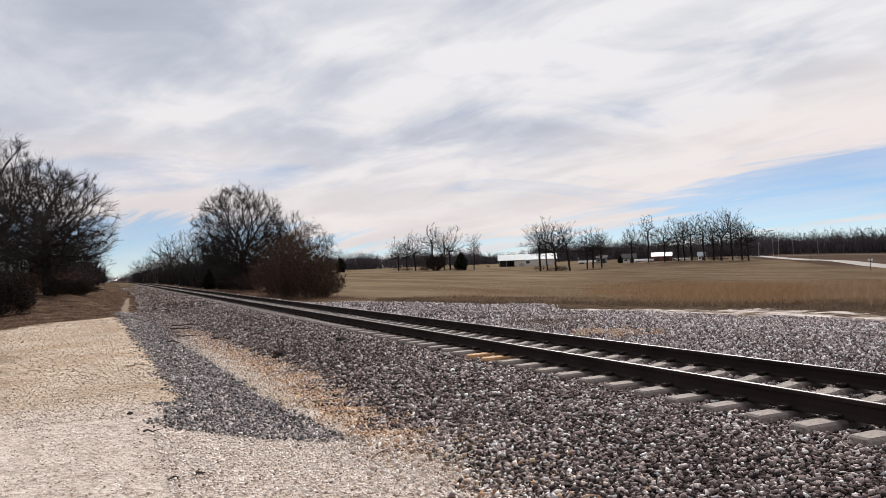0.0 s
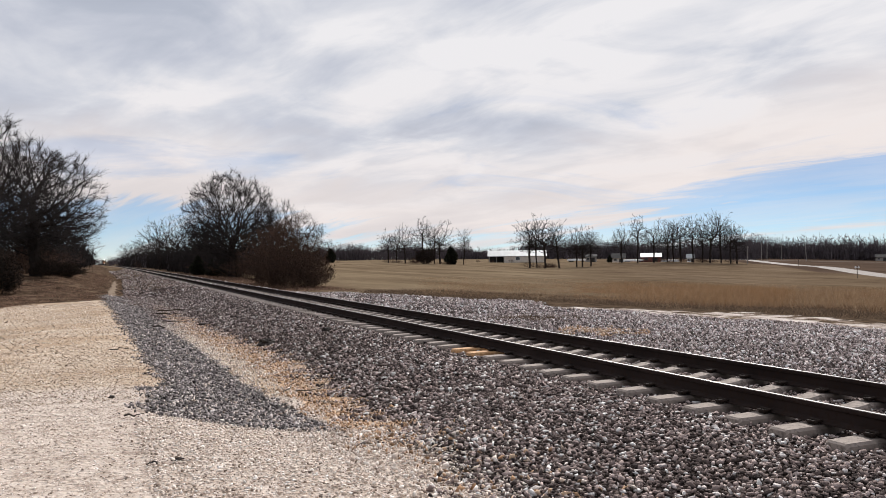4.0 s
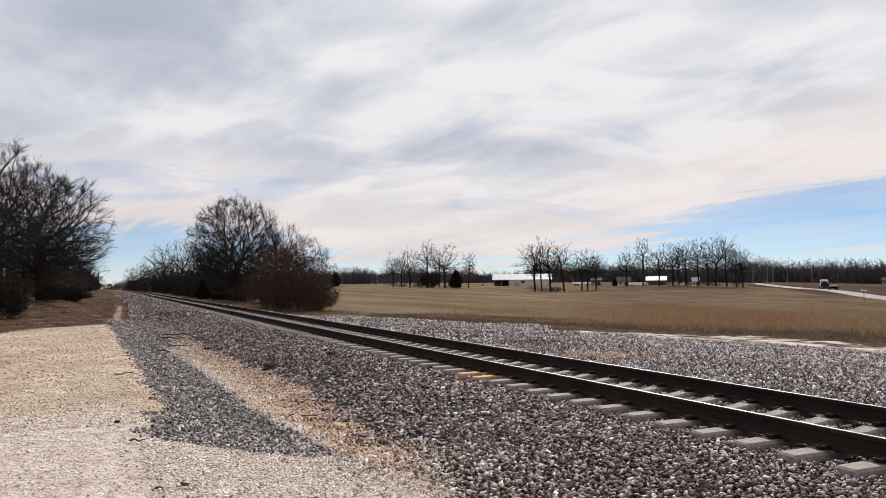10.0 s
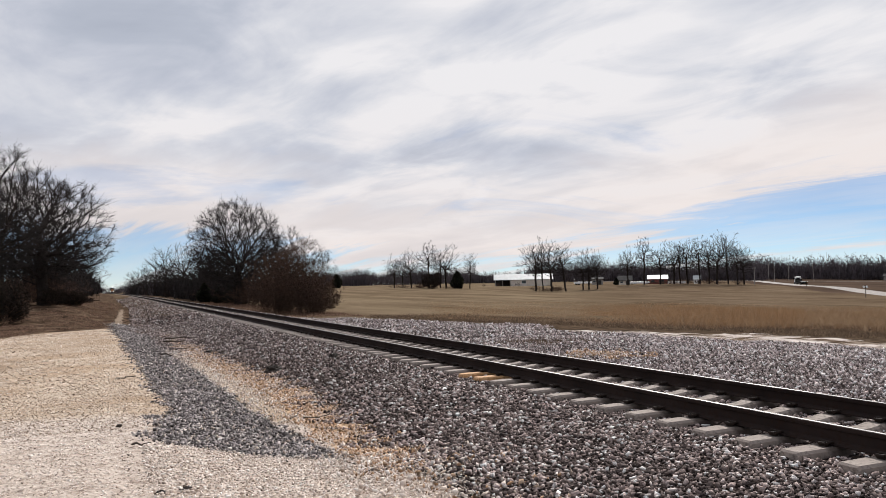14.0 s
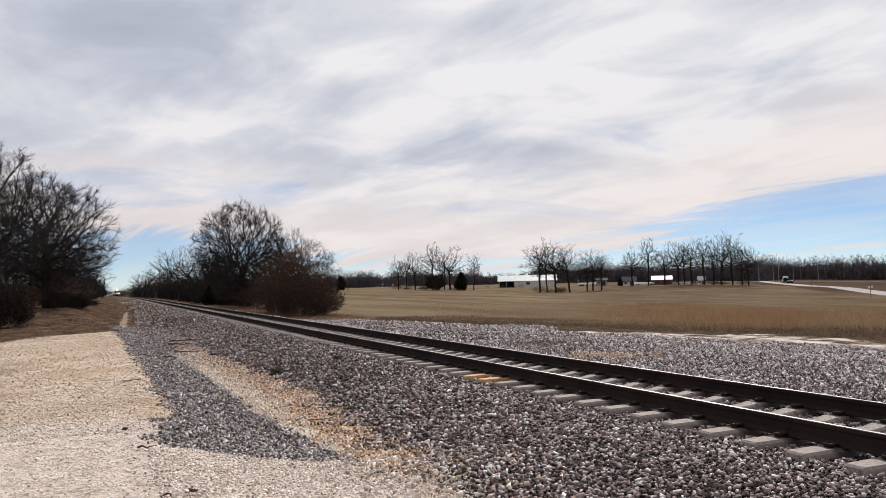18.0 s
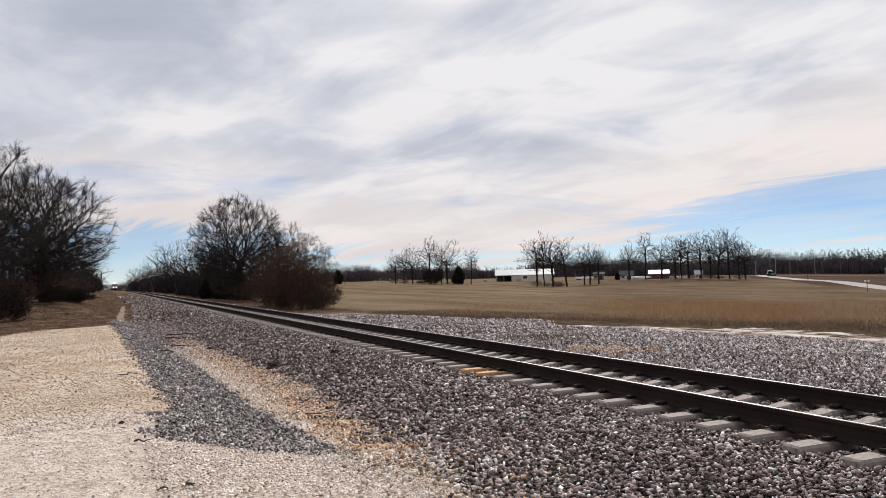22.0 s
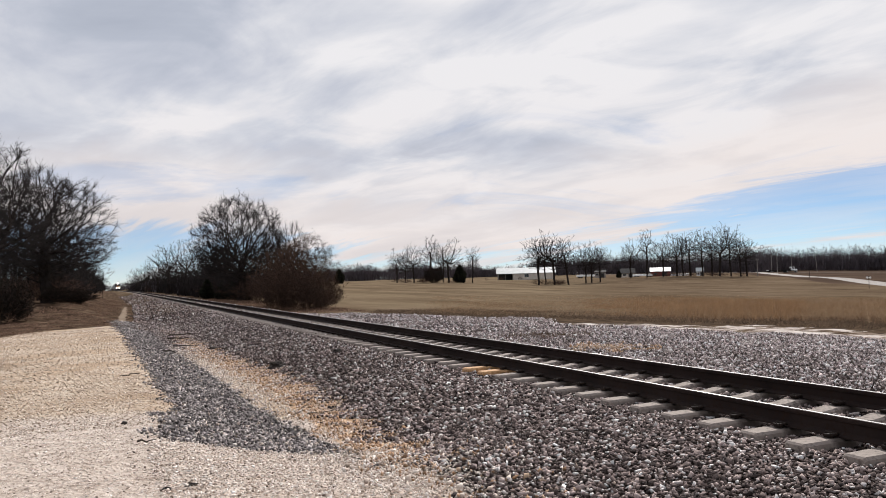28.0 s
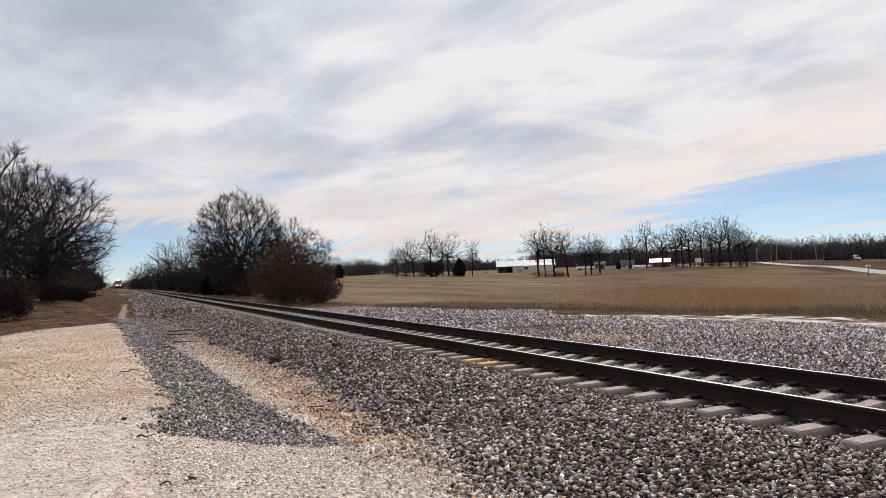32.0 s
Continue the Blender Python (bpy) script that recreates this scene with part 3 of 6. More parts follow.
def slate_edge(y):
    """Where the grey stone ends towards the line."""
    return np.interp(y, (7.4, 9.4, 12, 13.7, 20.4, 25, 36, 44), (-4.36, -4.5, -4.72, -4.87, -4.92, -5.2, -5.2, -5.7))


def dirt_edge(y):
    """The foot of the ballast slope."""
    return np.interp(y, (5.0, 5.4, 6.4, 8.3, 11, 14, 18, 21, 26, 35, 45), (-4.3, -4.25, -4.15, -3.86, -3.72, -3.62, -3.66, -3.85, -4.05, -4.1, -4.4))


def across(x, y):
    """Metres out from the line across the strip between the stones and the field, which runs aslant."""
    return x * 0.79 + y * 0.61


def down(x, y):
    """Metres along that strip."""
    return x * 0.61 - y * 0.79


def stone_end(x, y):
    return 27.3 + 6.2 * sstep(down(x, y), -16, -21) - across(x, y)


def field_edge(y):
    """Where the trodden pale strip gives way to the field's dead grass."""
    return np.clip((35.0 - 0.61 * np.asarray(y, float)) / 0.79, 9.0, 23.6)


def lot_end(x):
    return np.interp(x, (-14, -10.7, -9, -6.7), (29, 33.9, 36.9, 37.9))


wob = bend_noise(GX, GY, 0.5, 3.0)
zones = {
    "lot": sstep(lot_edge(GY) - GX, -0.3, 0.3) * sstep(GY + wob * 4.5 - lot_end(GX), 1.6, -1.6) + sstep(GX - slate_edge(GY), -0.12, 0.12) * sstep(dirt_edge(GY) - 0.4 - GX, 0, 0.3) * sstep(GY, 5, 6) * sstep(GY, 30, 22) * 0.8,
    "slate": sstep(GX - lot_edge(GY), -0.15, 0.15) * sstep(slate_edge(GY) - GX, -0.15, 0.15) * (GY > 7.5) * sstep(GY, 52, 40),
    "rust": sstep(GX - dirt_edge(GY), -0.85, -0.5) * sstep(dirt_edge(GY) - GX, -0.25, 0.15) * sstep(GY, 6.6, 8.4) * sstep(GY, 50, 30),
    "ballast": sstep(GX - 1.7 * sstep(GY, 55, 100), -5.9, -5.3) * sstep(stone_end(GX, GY) + wob, -0.5, 0.7) * (GX < 30) * np.where(GX > 3, sstep(GY + wob * 4, 52, 44), 1.0),
    "verge": sstep(-5.3 + 1.3 * sstep(GY, 55, 100) - GX, -0.3, 0.2) * sstep(GY + wob * 2 - lot_end(GX), -0.6, 1.4) + sstep(GX, 2.5, 4) * sstep(10.5 + wob * 2 - GX, 0, 3) * sstep(GY + wob * 4, 46, 56),
    "sand": sstep(np.abs(GX + 6.25 - 0.026 * (GY - 48)) / 0.30 + wob * 0.6, 1.1, 0.4) * 0.7 * sstep(GY, 41, 44) * sstep(GY, 96, 80),
    "pale": sstep(-stone_end(GX, GY) + wob * 0.8, -0.9, 0.2) * sstep(np.interp(down(GX, GY), (-20, -17, -14.4, -11, -8, -5, 0), (28.3, 28.9, 30.6, 33.4, 33.6, 30.0, 29.6)) + wob * 1.3 - across(GX, GY), -0.4, 0.6) * sstep(GY, 40, 34) * 0.66,
    "mud": sstep(across(GX, GY) - 28.3 + wob, -0.8, 0.6) * sstep(37.6 + wob * 2.6 - across(GX, GY), 0, 2.4) * (GX > 5) * sstep(GX, 32, 26) * sstep(GY, 50, 42),
    "mown": sstep(0.66 * GY - GX - 7 + wob * 6, -12, 14) * sstep(GX, 8, 14) * (GY > 30),
    "plough": sstep(GX * 0.774 - GY * 0.633 + 14 - (GX < 0) * 99, 34, 44) * sstep(GX, 120, 170),
}
for key, value in zones.items():
    a = me.attributes.new(key, "FLOAT", "POINT")
    a.data.foreach_set("value", np.clip(value, 0, 1).astype(np.float32).ravel())
ground = tagged(new("ground", me), "gravel lot, ballast shoulders and tan winter field", "ground", kind="structure")


# ---- roads ----
ROAD_A, ROAD_WAY = Vector((154.0, 129.0)), Vector((0.633, 0.774))        # the road that runs out to the corner
CORNER = ROAD_A + ROAD_WAY * 259.0
SIDE_WAY = Vector((0.774, -0.633))                                          # the side road at right angles to it


def ribbon(name, points, width, mat, lift=0.05):
    verts, faces = [], []
    for i, p in enumerate(points):
        a, b = points[max(i - 1, 0)], points[min(i + 1, len(points) - 1)]
        d = (b - a).normalized()
        side = Vector((d.y, -d.x))
        for k, h in ((-0.5, 0), (-0.42, lift), (0, lift * 1.7), (0.42, lift), (0.5, 0)):
            q = p + side * width * k
            verts.append((q.x, q.y, gz(q.x, q.y) + h + 0.02))
        if i:
            o = (i - 1) * 5
            faces += [(o + j, o + j + 1, o + j + 6, o + j + 5) for j in range(4)]
    return mesh_from(name, verts, faces, mat, True)


main_pts = [ROAD_A + ROAD_WAY * s for s in range(-200, 640, 6)]
tagged(new("road", ribbon("road", main_pts, 6.6, M_ROAD, 0.12)), "pale grey asphalt country road beside the field", "road", kind="structure")
side_pts = [CORNER + SIDE_WAY * s for s in range(-96, 260, 6)]
tagged(new("side_road", ribbon("side_road", side_pts, 6.5, M_DIRTROAD, 0.14)), "narrow brown dirt farm road crossing the far field", "road", kind="structure")


# ---- the railway line ----
GAUGE_HALF, RAIL_TOP = 0.755, 0.196
track = thing("railway_track", pose(0, 0, 0), "single railway track, dark rails on grey concrete ties", "railway track")
half = [(0.0, 0.0), (0.076, 0.0), (0.076, 0.011), (0.03, 0.026), (0.010, 0.042), (0.009, 0.125), (0.018, 0.138), (0.036, 0.146), (0.0375, 0.176), (0.034, 0.183), (0.020, 0.1855)]
profile = half + [(-a, b) for a, b in half[::-1][:-1]]
rail_y = list(spaced((-30, 240, 15), (240, 1500, 30)))
for side in (-1, 1):
    verts, faces, tops = [], [], []
    k = len(profile)
    for i, y in enumerate(rail_y):
        zz = float(grade(y)) + 0.010
        verts += [(side * GAUGE_HALF + a, y, zz + b) for a, b in profile]
        if i:
            for j in range(k):
                faces.append(((i - 1) * k + j, (i - 1) * k + (j + 1) % k, i * k + (j + 1) % k, i * k + j))
    rail_me = mesh_from("rail", verts, faces, M_RAIL)
    rail_me.materials.append(M_RAILTOP)
    for p in rail_me.polygons:
        if p.center.z - float(grade(p.center.y)) > 0.1945:
            p.material_index = 1
    part("rail", rail_me, None, track, "dark rusted rail with a polished running surface")


def tie_mesh(mat):
    """A concrete tie with sloping sides, bevelled ends and a lowered middle."""
    verts, faces = [], []
    sections = [(-1.295, -0.018, 0.095), (-1.275, 0.0, 0.108), (-0.98, 0.004, 0.112), (-0.52, 0.002, 0.110), (-0.36, -0.022, 0.100), (0.36, -0.022, 0.100), (0.52, 0.002, 0.110), (0.98, 0.004, 0.112), (1.275, 0.0, 0.108), (1.295, -0.018, 0.095)]
    for x, top, hw in sections:
        verts += [(x, -hw - 0.03, -0.2), (x, -hw - 0.012, top - 0.025), (x, -hw + 0.012, top), (x, hw - 0.012, top), (x, hw + 0.012, top - 0.025), (x, hw + 0.03, -0.2)]
    for i in range(len(sections) - 1):
        o = i * 6
        faces += [(o + j, o + 6 + j, o + 7 + j, o + 1 + j) for j in range(5)]
    faces += [tuple(range(6)), tuple(range(len(verts) - 1, len(verts) - 7, -1))]
    return mesh_from("tie", verts, faces, mat)


TIE_GREY, TIE_ORANGE = tie_mesh(M_CONCRETE), tie_mesh(M_CONCRETE)
TIE_ORANGE.materials.append(M_ORANGE)
for p in TIE_ORANGE.polygons:
    if p.center.x < -0.7:
        p.material_index = 1
TIE_STEP, TIE_FIRST = 0.6096, 5.0 - 0.115
clip_bm = boxes((0.012, 0, 0.018, 0.05, 0.085, 0.036), bevel=0.01)
tube(clip_bm, (-0.02, -0.065, 0.044), (-0.02, 0.065, 0.044), 0.012, sides=6)
tube(clip_bm, (-0.065, -0.05, 0.034), (-0.02, -0.065, 0.044), 0.012, sides=6)
tube(clip_bm, (-0.065, 0.04, 0.034), (0.05, 0.055, 0.04), 0.012, sides=6)
tube(clip_bm, (0.05, 0.055, 0.04), (0.05, -0.03, 0.034), 0.012, sides=6)
clip_me = bpy.data.meshes.new("rail_clip")
clip_bm.to_mesh(clip_me)
clip_me.materials.append(M_CLIP)
for k in range(-4, 110):
    y = TIE_FIRST + TIE_STEP * k
    rnd = random.Random(k)
    ob = part("tie", TIE_ORANGE if k in (12, 13) else TIE_GREY, None, track, "concrete tie with an orange-painted end" if k in (12, 13) else "")
    ob.matrix_basis = pose(rnd.uniform(-0.02, 0.02), y + rnd.uniform(-0.012, 0.012), rnd.uniform(-0.006, 0.004), 0, 0, rnd.uniform(-0.5, 0.5))
    if k < 40:
        for side in (-1, 1):
            for inner in (-1, 1):
                part("rail_clip", clip_me, None, track, "", pose(side * GAUGE_HALF + inner * 0.115, y, 0.002, 0, 0, 0 if inner > 0 else 180))
base_v = np.array([v.co[:] for v in TIE_GREY.vertices])
base_f = [tuple(p.vertices) for p in TIE_GREY.polygons]
verts, faces = [], []
for k in range(110, 700):
    y = TIE_FIRST + TIE_STEP * k
    o = len(verts)
    verts += [tuple(v) for v in base_v + (0, y, float(grade(y)))]
    faces += [tuple(i + o for i in f) for f in base_f]
tagged(part("far_ties", mesh_from("far_ties", verts, faces, M_CONCRETE), None, track), kind="stuff")


# ---- loose stone ----
def block():
    v = np.array([(x, y, z) for x in (-1, 1) for y in (-1, 1) for z in (-1, 1)], float)
    f = np.array([(0, 1, 3), (0, 3, 2), (4, 6, 7), (4, 7, 5), (0, 4, 5), (0, 5, 1), (2, 3, 7), (2, 7, 6), (0, 2, 6), (0, 6, 4), (1, 5, 7), (1, 7, 3)])
    return v * 0.72, f


def octa():
    v = np.array([(1, 0, 0), (-1, 0, 0), (0, 1, 0), (0, -1, 0), (0, 0, 1), (0, 0, -1)], float)
    f = np.array([(0, 2, 4), (2, 1, 4), (1, 3, 4), (3, 0, 4), (2, 0, 5), (1, 2, 5), (3, 1, 5), (0, 3, 5)])
    return v, f


def stones(name, x, y, z, size, mat, label, coarse=False, seed=1, flat=1.0):
    """Angular loose stones, each a deformed solid, joined as stuff."""
    rng = np.random.default_rng(seed)
    v0, f0 = octa() if coarse else block()
    n, k = len(x), len(v0)
    v = np.repeat(v0[None], n, 0) * rng.uniform(0.72, 1.15, (n, k, 1)) + rng.normal(0, 0.12, (n, k, 3))
    v *= rng.uniform((0.8, 0.5, 0.28), (1.65, 1.05, 0.72), (n, 3))[:, None, :]
    q = rng.normal(size=(n, 4))
    q[:, 1:3] *= 0.85
    q /= np.linalg.norm(q, axis=1)[:, None]
    w0, a, b, c = q.T
    R = np.stack([1 - 2 * (b * b + c * c), 2 * (a * b - c * w0), 2 * (a * c + b * w0), 2 * (a * b + c * w0), 1 - 2 * (a * a + c * c), 2 * (b * c - a * w0), 2 * (a * c - b * w0), 2 * (b * c + a * w0), 1 - 2 * (a * a + b * b)], -1).reshape(n, 3, 3)
    v = np.einsum("nij,nkj->nki", R, v) * (np.asarray(size) * 0.5)[:, None, None] * (1, 1, flat)
    v += np.stack([x, y, z], -1)[:, None, :]
    f = (f0[None] + (np.arange(n) * k)[:, None, None]).reshape(-1, 3)
    return tagged(new(name, fast_mesh(name, v.reshape(-1, 3), f, mat)), label, "gravel", kind="stuff")


def scatter(x0, x1, y0, y1, step, keep, seed, share=1.0):
    """Jittered places on a stretch of the plan; keep(x, y) says which stay."""
    rng = np.random.default_rng(seed)
    gx, gy = np.meshgrid(np.arange(x0, x1, step), np.arange(y0, y1, step))
    gx, gy = gx.ravel() + rng.uniform(-0.5, 0.5, gx.size) * step, gy.ravel() + rng.uniform(-0.5, 0.5, gy.size) * step
    ok = keep(gx, gy) & (gx < -5.8 + 1.34 * gy) & (gx > -8.2 - 0.16 * gy) & (rng.random(gx.size) < share)
    return gx[ok], gy[ok], rng


def off_ties(x, y):
    k = (y - TIE_FIRST) / TIE_STEP
    on_tie = (np.abs(k - np.round(k)) * TIE_STEP < 0.125) & (np.abs(x) < 1.29)
    on_rail = np.abs(np.abs(x) - GAUGE_HALF) < 0.09
    strewn = (np.modf(np.abs(np.sin(x * 91.7 + y * 217.3) * 9341.7))[0] < 0.75 * sstep(y, 17, 30))
    return (~on_tie | strewn) & ~on_rail


def lay(name, region, keep, step, sizes, mat, label, seed, share=1.0, coarse=False, sink=0.15, flat=1.0):
    x, y, rng = scatter(*region, step, keep, seed, share)
    size = rng.uniform(sizes[0], sizes[1], len(x)) * rng.choice((0.65, 0.85, 1.0, 1.0, 1.3), len(x))
    z = surface(x, y) + size * sink + rng.uniform(-0.006, 0.014, len(x))
    return stones(name, x, y, z, size, mat, label, coarse, seed, flat)


def ballast_here(x, y):
    ragged = 0.2 * np.sin(y * 3.1) + 0.22 * np.sin(y * 7.7 + x * 9) + 0.2 * np.sin(x * 31 + y * 23)
    return (x > dirt_edge(y) - 0.1 + ragged) & off_ties(x, y)


STONE_LABEL = "angular grey and pale crushed ballast stones"
for region, step, sizes, coarse, seed in (((-4.9, 1.8, 3.5, 9), 0.039, (0.034, 0.058), False, 11), ((-4.9, 1.8, 9, 14), 0.047, (0.040, 0.068), False, 22), ((-4.9, 1.8, 14, 24), 0.064, (0.05, 0.08), True, 12), ((-4.9, 1.8, 24, 46), 0.09, (0.055, 0.09), True, 13), ((-6.0, 3.4, 46, 95), 0.21, (0.10, 0.16), True, 23), ((-4.6, 3.4, 95, 170), 0.42, (0.14, 0.22), True, 24)):
    lay("ballast_stones", region, ballast_here if region[0] > -5.5 else lambda x, y: off_ties(x, y) & (x > -5.65 + 0.026 * (y - 48)), step, sizes, M_MIDSTONE if 20 < region[2] < 40 else M_STONE, STONE_LABEL, seed, coarse=coarse, flat=0.75)
FAR_LABEL = "grey stones spread beyond the far rail"
for region, step, sizes, mat, seed in (((1.8, 15.9, 6, 16), 0.078, (0.045, 0.08), M_PALESTONE, 14), ((1.8, 22, 16, 26), 0.10, (0.055, 0.095), M_PALESTONE, 25), ((1.8, 16, 26, 50), 0.155, (0.075, 0.12), M_PALESTONE, 15)):
    lay("far_side_stones", region, lambda x, y: stone_end(x, y) > 0.35 * np.sin(x * 1.7) + 0.25 * np.sin(y * 3.1 + x), step, sizes, mat, FAR_LABEL, seed, coarse=True)


lay("rusty_gravel", (4.0, 7.2, 16.5, 20.5), lambda x, y: np.hypot((x - 5.4) / 1.5, (y - 18.2) / 1.6) < 0.7 + 0.35 * np.sin(x * 5) * np.sin(y * 4), 0.075, (0.05, 0.085), M_RUSTSTONE, "rust-stained stones beyond the far rail", 27, coarse=True, sink=0.4)


def chance(x, y):
    """An even spread of values from 0 to 1 over the plan."""
    return np.abs(np.modf(np.sin(x * 127.1 + y * 311.7) * 43758.5)[0])


def bank_here(x, y):
    ragged = 0.10 * np.sin(y * 9) + 0.14 * np.sin(y * 3.7 + x * 5) + 0.28 * (chance(x, y) - 0.5)
    low_end = y > 9.35 + 0.25 * np.sin(x * 4.1) + 0.5 * (chance(y, x) - 0.5)
    return (x > lot_edge(y) + ragged) & (low_end | (x > -4.95)) & (x < slate_edge(y) + 0.10 * np.sin(y * 5) + 0.08 * np.sin(y * 13))


def fringe(x, y, width, reach):
    """Loose spots within a reach of a border, thinning outward; width is the distance past it."""
    return (width > 0) & (chance(x, y) > 0.72 + 0.5 * width / reach)


lay("grey_gravel", (-6.0, -3.8, 22, 47), lambda x, y: (x > slate_edge(y) - 0.1) & (x < dirt_edge(y) + 0.15) & (chance(x, y) > 0.75 - 0.75 * sstep(y, 22, 32)), 0.085, (0.05, 0.085), M_MIDSTONE, "grey and pale stones along the ditch", 39, coarse=True, flat=0.75)
lay("pale_gravel", (-6.8, -4.4, 8.6, 24), lambda x, y: bank_here(x, y) & (chance(x, y) > 0.80 + 0.12 * sstep(y, 10.5, 13)), 0.05, (0.025, 0.05), M_LIME, "pale stones strewn among the grey ones", 37, coarse=True, sink=0.4)
lay("grey_gravel", (-6.9, -4.4, 7.6, 9.8), lambda x, y: (chance(x, y) > 0.84 + 0.1 * (9.6 - y)), 0.06, (0.02, 0.04), M_SLATE, "scattered grey stones on the pale gravel", 38, coarse=True, sink=0.35)
lay("grey_gravel", (-7.4, -5.6, 9.0, 30), lambda x, y: fringe(x, y, lot_edge(y) - x, 0.4), 0.06, (0.025, 0.045), M_SLATE, "scattered grey stones on the lot's edge", 31, coarse=True)
lay("grey_gravel", (-6.8, -4.6, 7.4, 16), bank_here, 0.042, (0.030, 0.054), M_SLATE, "grey crushed stone on the lot's bank", 16, flat=0.75)
lay("grey_gravel", (-7.0, -4.6, 16, 44), bank_here, 0.078, (0.045, 0.08), M_SLATE, "grey crushed stone on the lot's bank", 17, coarse=True, flat=0.75)
def lot_front(x, y):
    return (x < lot_edge(y) + 0.25 + 0.2 * np.sin(y * 8)) | ((y < 9.2) & (x < dirt_edge(y) + 0.1) & (x < lot_edge(y) + 0.2 + (y < 7.6) * 9))


LIME_LABEL = "pale limestone gravel of the lot"
lay("pale_gravel", (-6.7, -3.0, 4.6, 9.4), lot_front, 0.034, (0.022, 0.044), M_LIME, LIME_LABEL, 18, coarse=True, flat=0.6)
lay("pale_gravel", (-8.9, -6.6, 4.6, 9.4), lot_front, 0.034, (0.014, 0.032), M_LIME, LIME_LABEL, 36, coarse=True, flat=0.5, sink=0.05)
lay("pale_gravel", (-9.4, -5.5, 9.4, 12.2), lambda x, y: lot_front(x, y) & (chance(x, y) > np.clip((y - 11.3) / 0.9, 0, 0.9)), 0.042, (0.016, 0.036), M_LIME, LIME_LABEL, 35, coarse=True, flat=0.5, sink=0.05)
lay("sandy_gravel", (-9.8, -6.0, 10.8, 16), lambda x, y: x < lot_edge(y) + 0.2, 0.055, (0.02, 0.042), M_LOTSTONE, "sandy gravel of the lot", 19, coarse=True, flat=0.6, sink=0.05)
lay("sandy_gravel", (-12.5, -6.1, 16, 38), lambda x, y: (x < lot_edge(y) + 0.1) & (y < lot_end(x) - 0.6 + 1.2 * (chance(x, y) - 0.5)), 0.095, (0.03, 0.062), M_LOTSTONE, "sandy gravel of the lot", 20, coarse=True, flat=0.6, sink=0.03, share=0.62)
lay("pale_gravel", (-5.3, -3.2, 8.0, 28), lambda x, y: (x > slate_edge(y) - 0.05) & (x < dirt_edge(y)) & (chance(x, y) > 0.25 + 0.7 * sstep(x - dirt_edge(y), -0.8, -0.45)), 0.052, (0.03, 0.05), M_LIME, "pale limestone gravel strewn along the ditch", 26, coarse=True)
lay("rusty_gravel", (-5.2, -2.9, 6.6, 30), lambda x, y: (x > dirt_edge(y) - 0.75 + 0.15 * np.sin(y * 4)) & (x < dirt_edge(y) + 0.25 * np.sin(y * 6)) & (chance(x, y) > 1.0 - 0.5 * (y - 6.4)), 0.052, (0.03, 0.058), M_RUSTSTONE, "rust-stained gravel along the ditch", 21, coarse=True)

lay("rusty_gravel", (-4.6, -2.0, 3.8, 8.2), lambda x, y: chance(x, y) > 0.62 + 0.3 * (x + 4.4), 0.06, (0.032, 0.058), M_RUSTSTONE, "rust-stained stones at the foot of the ballast", 33, coarse=True, sink=0.4)
lay("pale_gravel", (-5.0, -2.2, 3.8, 8.6), lambda x, y: chance(x, y) > 0.60 + 0.34 * (x + 4.4), 0.06, (0.03, 0.055), M_LIME, "pale stones strewn over the foot of the ballast", 34, coarse=True, sink=0.4)


# ---- bare trees and brush ----
def prisms(segs, thin, sides=3):
    """Tapered prisms round the pieces, as arrays."""
    a = np.array([s[0][:] for s in segs])
    b = np.array([s[1][:] for s in segs])
    r0, r1 = np.maximum([s[2] for s in segs], thin), np.maximum([s[3] for s in segs], thin * 0.75)
    d = b - a
    d /= np.linalg.norm(d, axis=1)[:, None] + 1e-9
    ref = np.where(np.abs(d[:, 2:3]) > 0.9, np.array([[1.0, 0, 0]]), np.array([[0, 0, 1.0]]))
    u = np.cross(d, ref)
    u /= np.linalg.norm(u, axis=1)[:, None]
    v = np.cross(d, u)
    ring = [np.cos(2 * np.pi * k / sides) * u + np.sin(2 * np.pi * k / sides) * v for k in range(sides)]
    verts = np.stack([a + r0[:, None] * g for g in ring] + [b + r1[:, None] * g for g in ring], 1)
    f = np.array([(k, (k + 1) % sides, sides + (k + 1) % sides, sides + k) for k in range(sides)])
    faces = (f[None] + (np.arange(len(segs)) * 2 * sides)[:, None, None]).reshape(-1, 4)
    return verts.reshape(-1, 3), faces


def triangles(quads):
    return np.concatenate([quads[:, [0, 1, 2]], quads[:, [0, 2, 3]]])


def spikes(a, b, r):
    """Thin three-sided twigs that run out to a point."""
    d = b - a
    d /= np.linalg.norm(d, axis=1)[:, None] + 1e-9
    u = np.cross(d, np.where(np.abs(d[:, 2:3]) > 0.9, np.array([[1.0, 0, 0]]), np.array([[0, 0, 1.0]])))
    u /= np.linalg.norm(u, axis=1)[:, None] + 1e-9
    v = np.cross(d, u)
    ring = [a + r * (math.cos(k * 2.0944) * u + math.sin(k * 2.0944) * v) for k in range(3)]
    verts = np.stack(ring + [b], 1)
    f = np.array([(0, 1, 3), (1, 2, 3), (2, 0, 3)])
    return verts.reshape(-1, 3), (f[None] + (np.arange(len(a)) * 4)[:, None, None]).reshape(-1, 3)


def joined(*pieces):
    verts, tris, o = [], [], 0
    for v, f in pieces:
        verts.append(v)
        tris.append((f if f.shape[1] == 3 else triangles(f)) + o)
        o += len(v)
    return np.concatenate(verts), np.concatenate(tris)


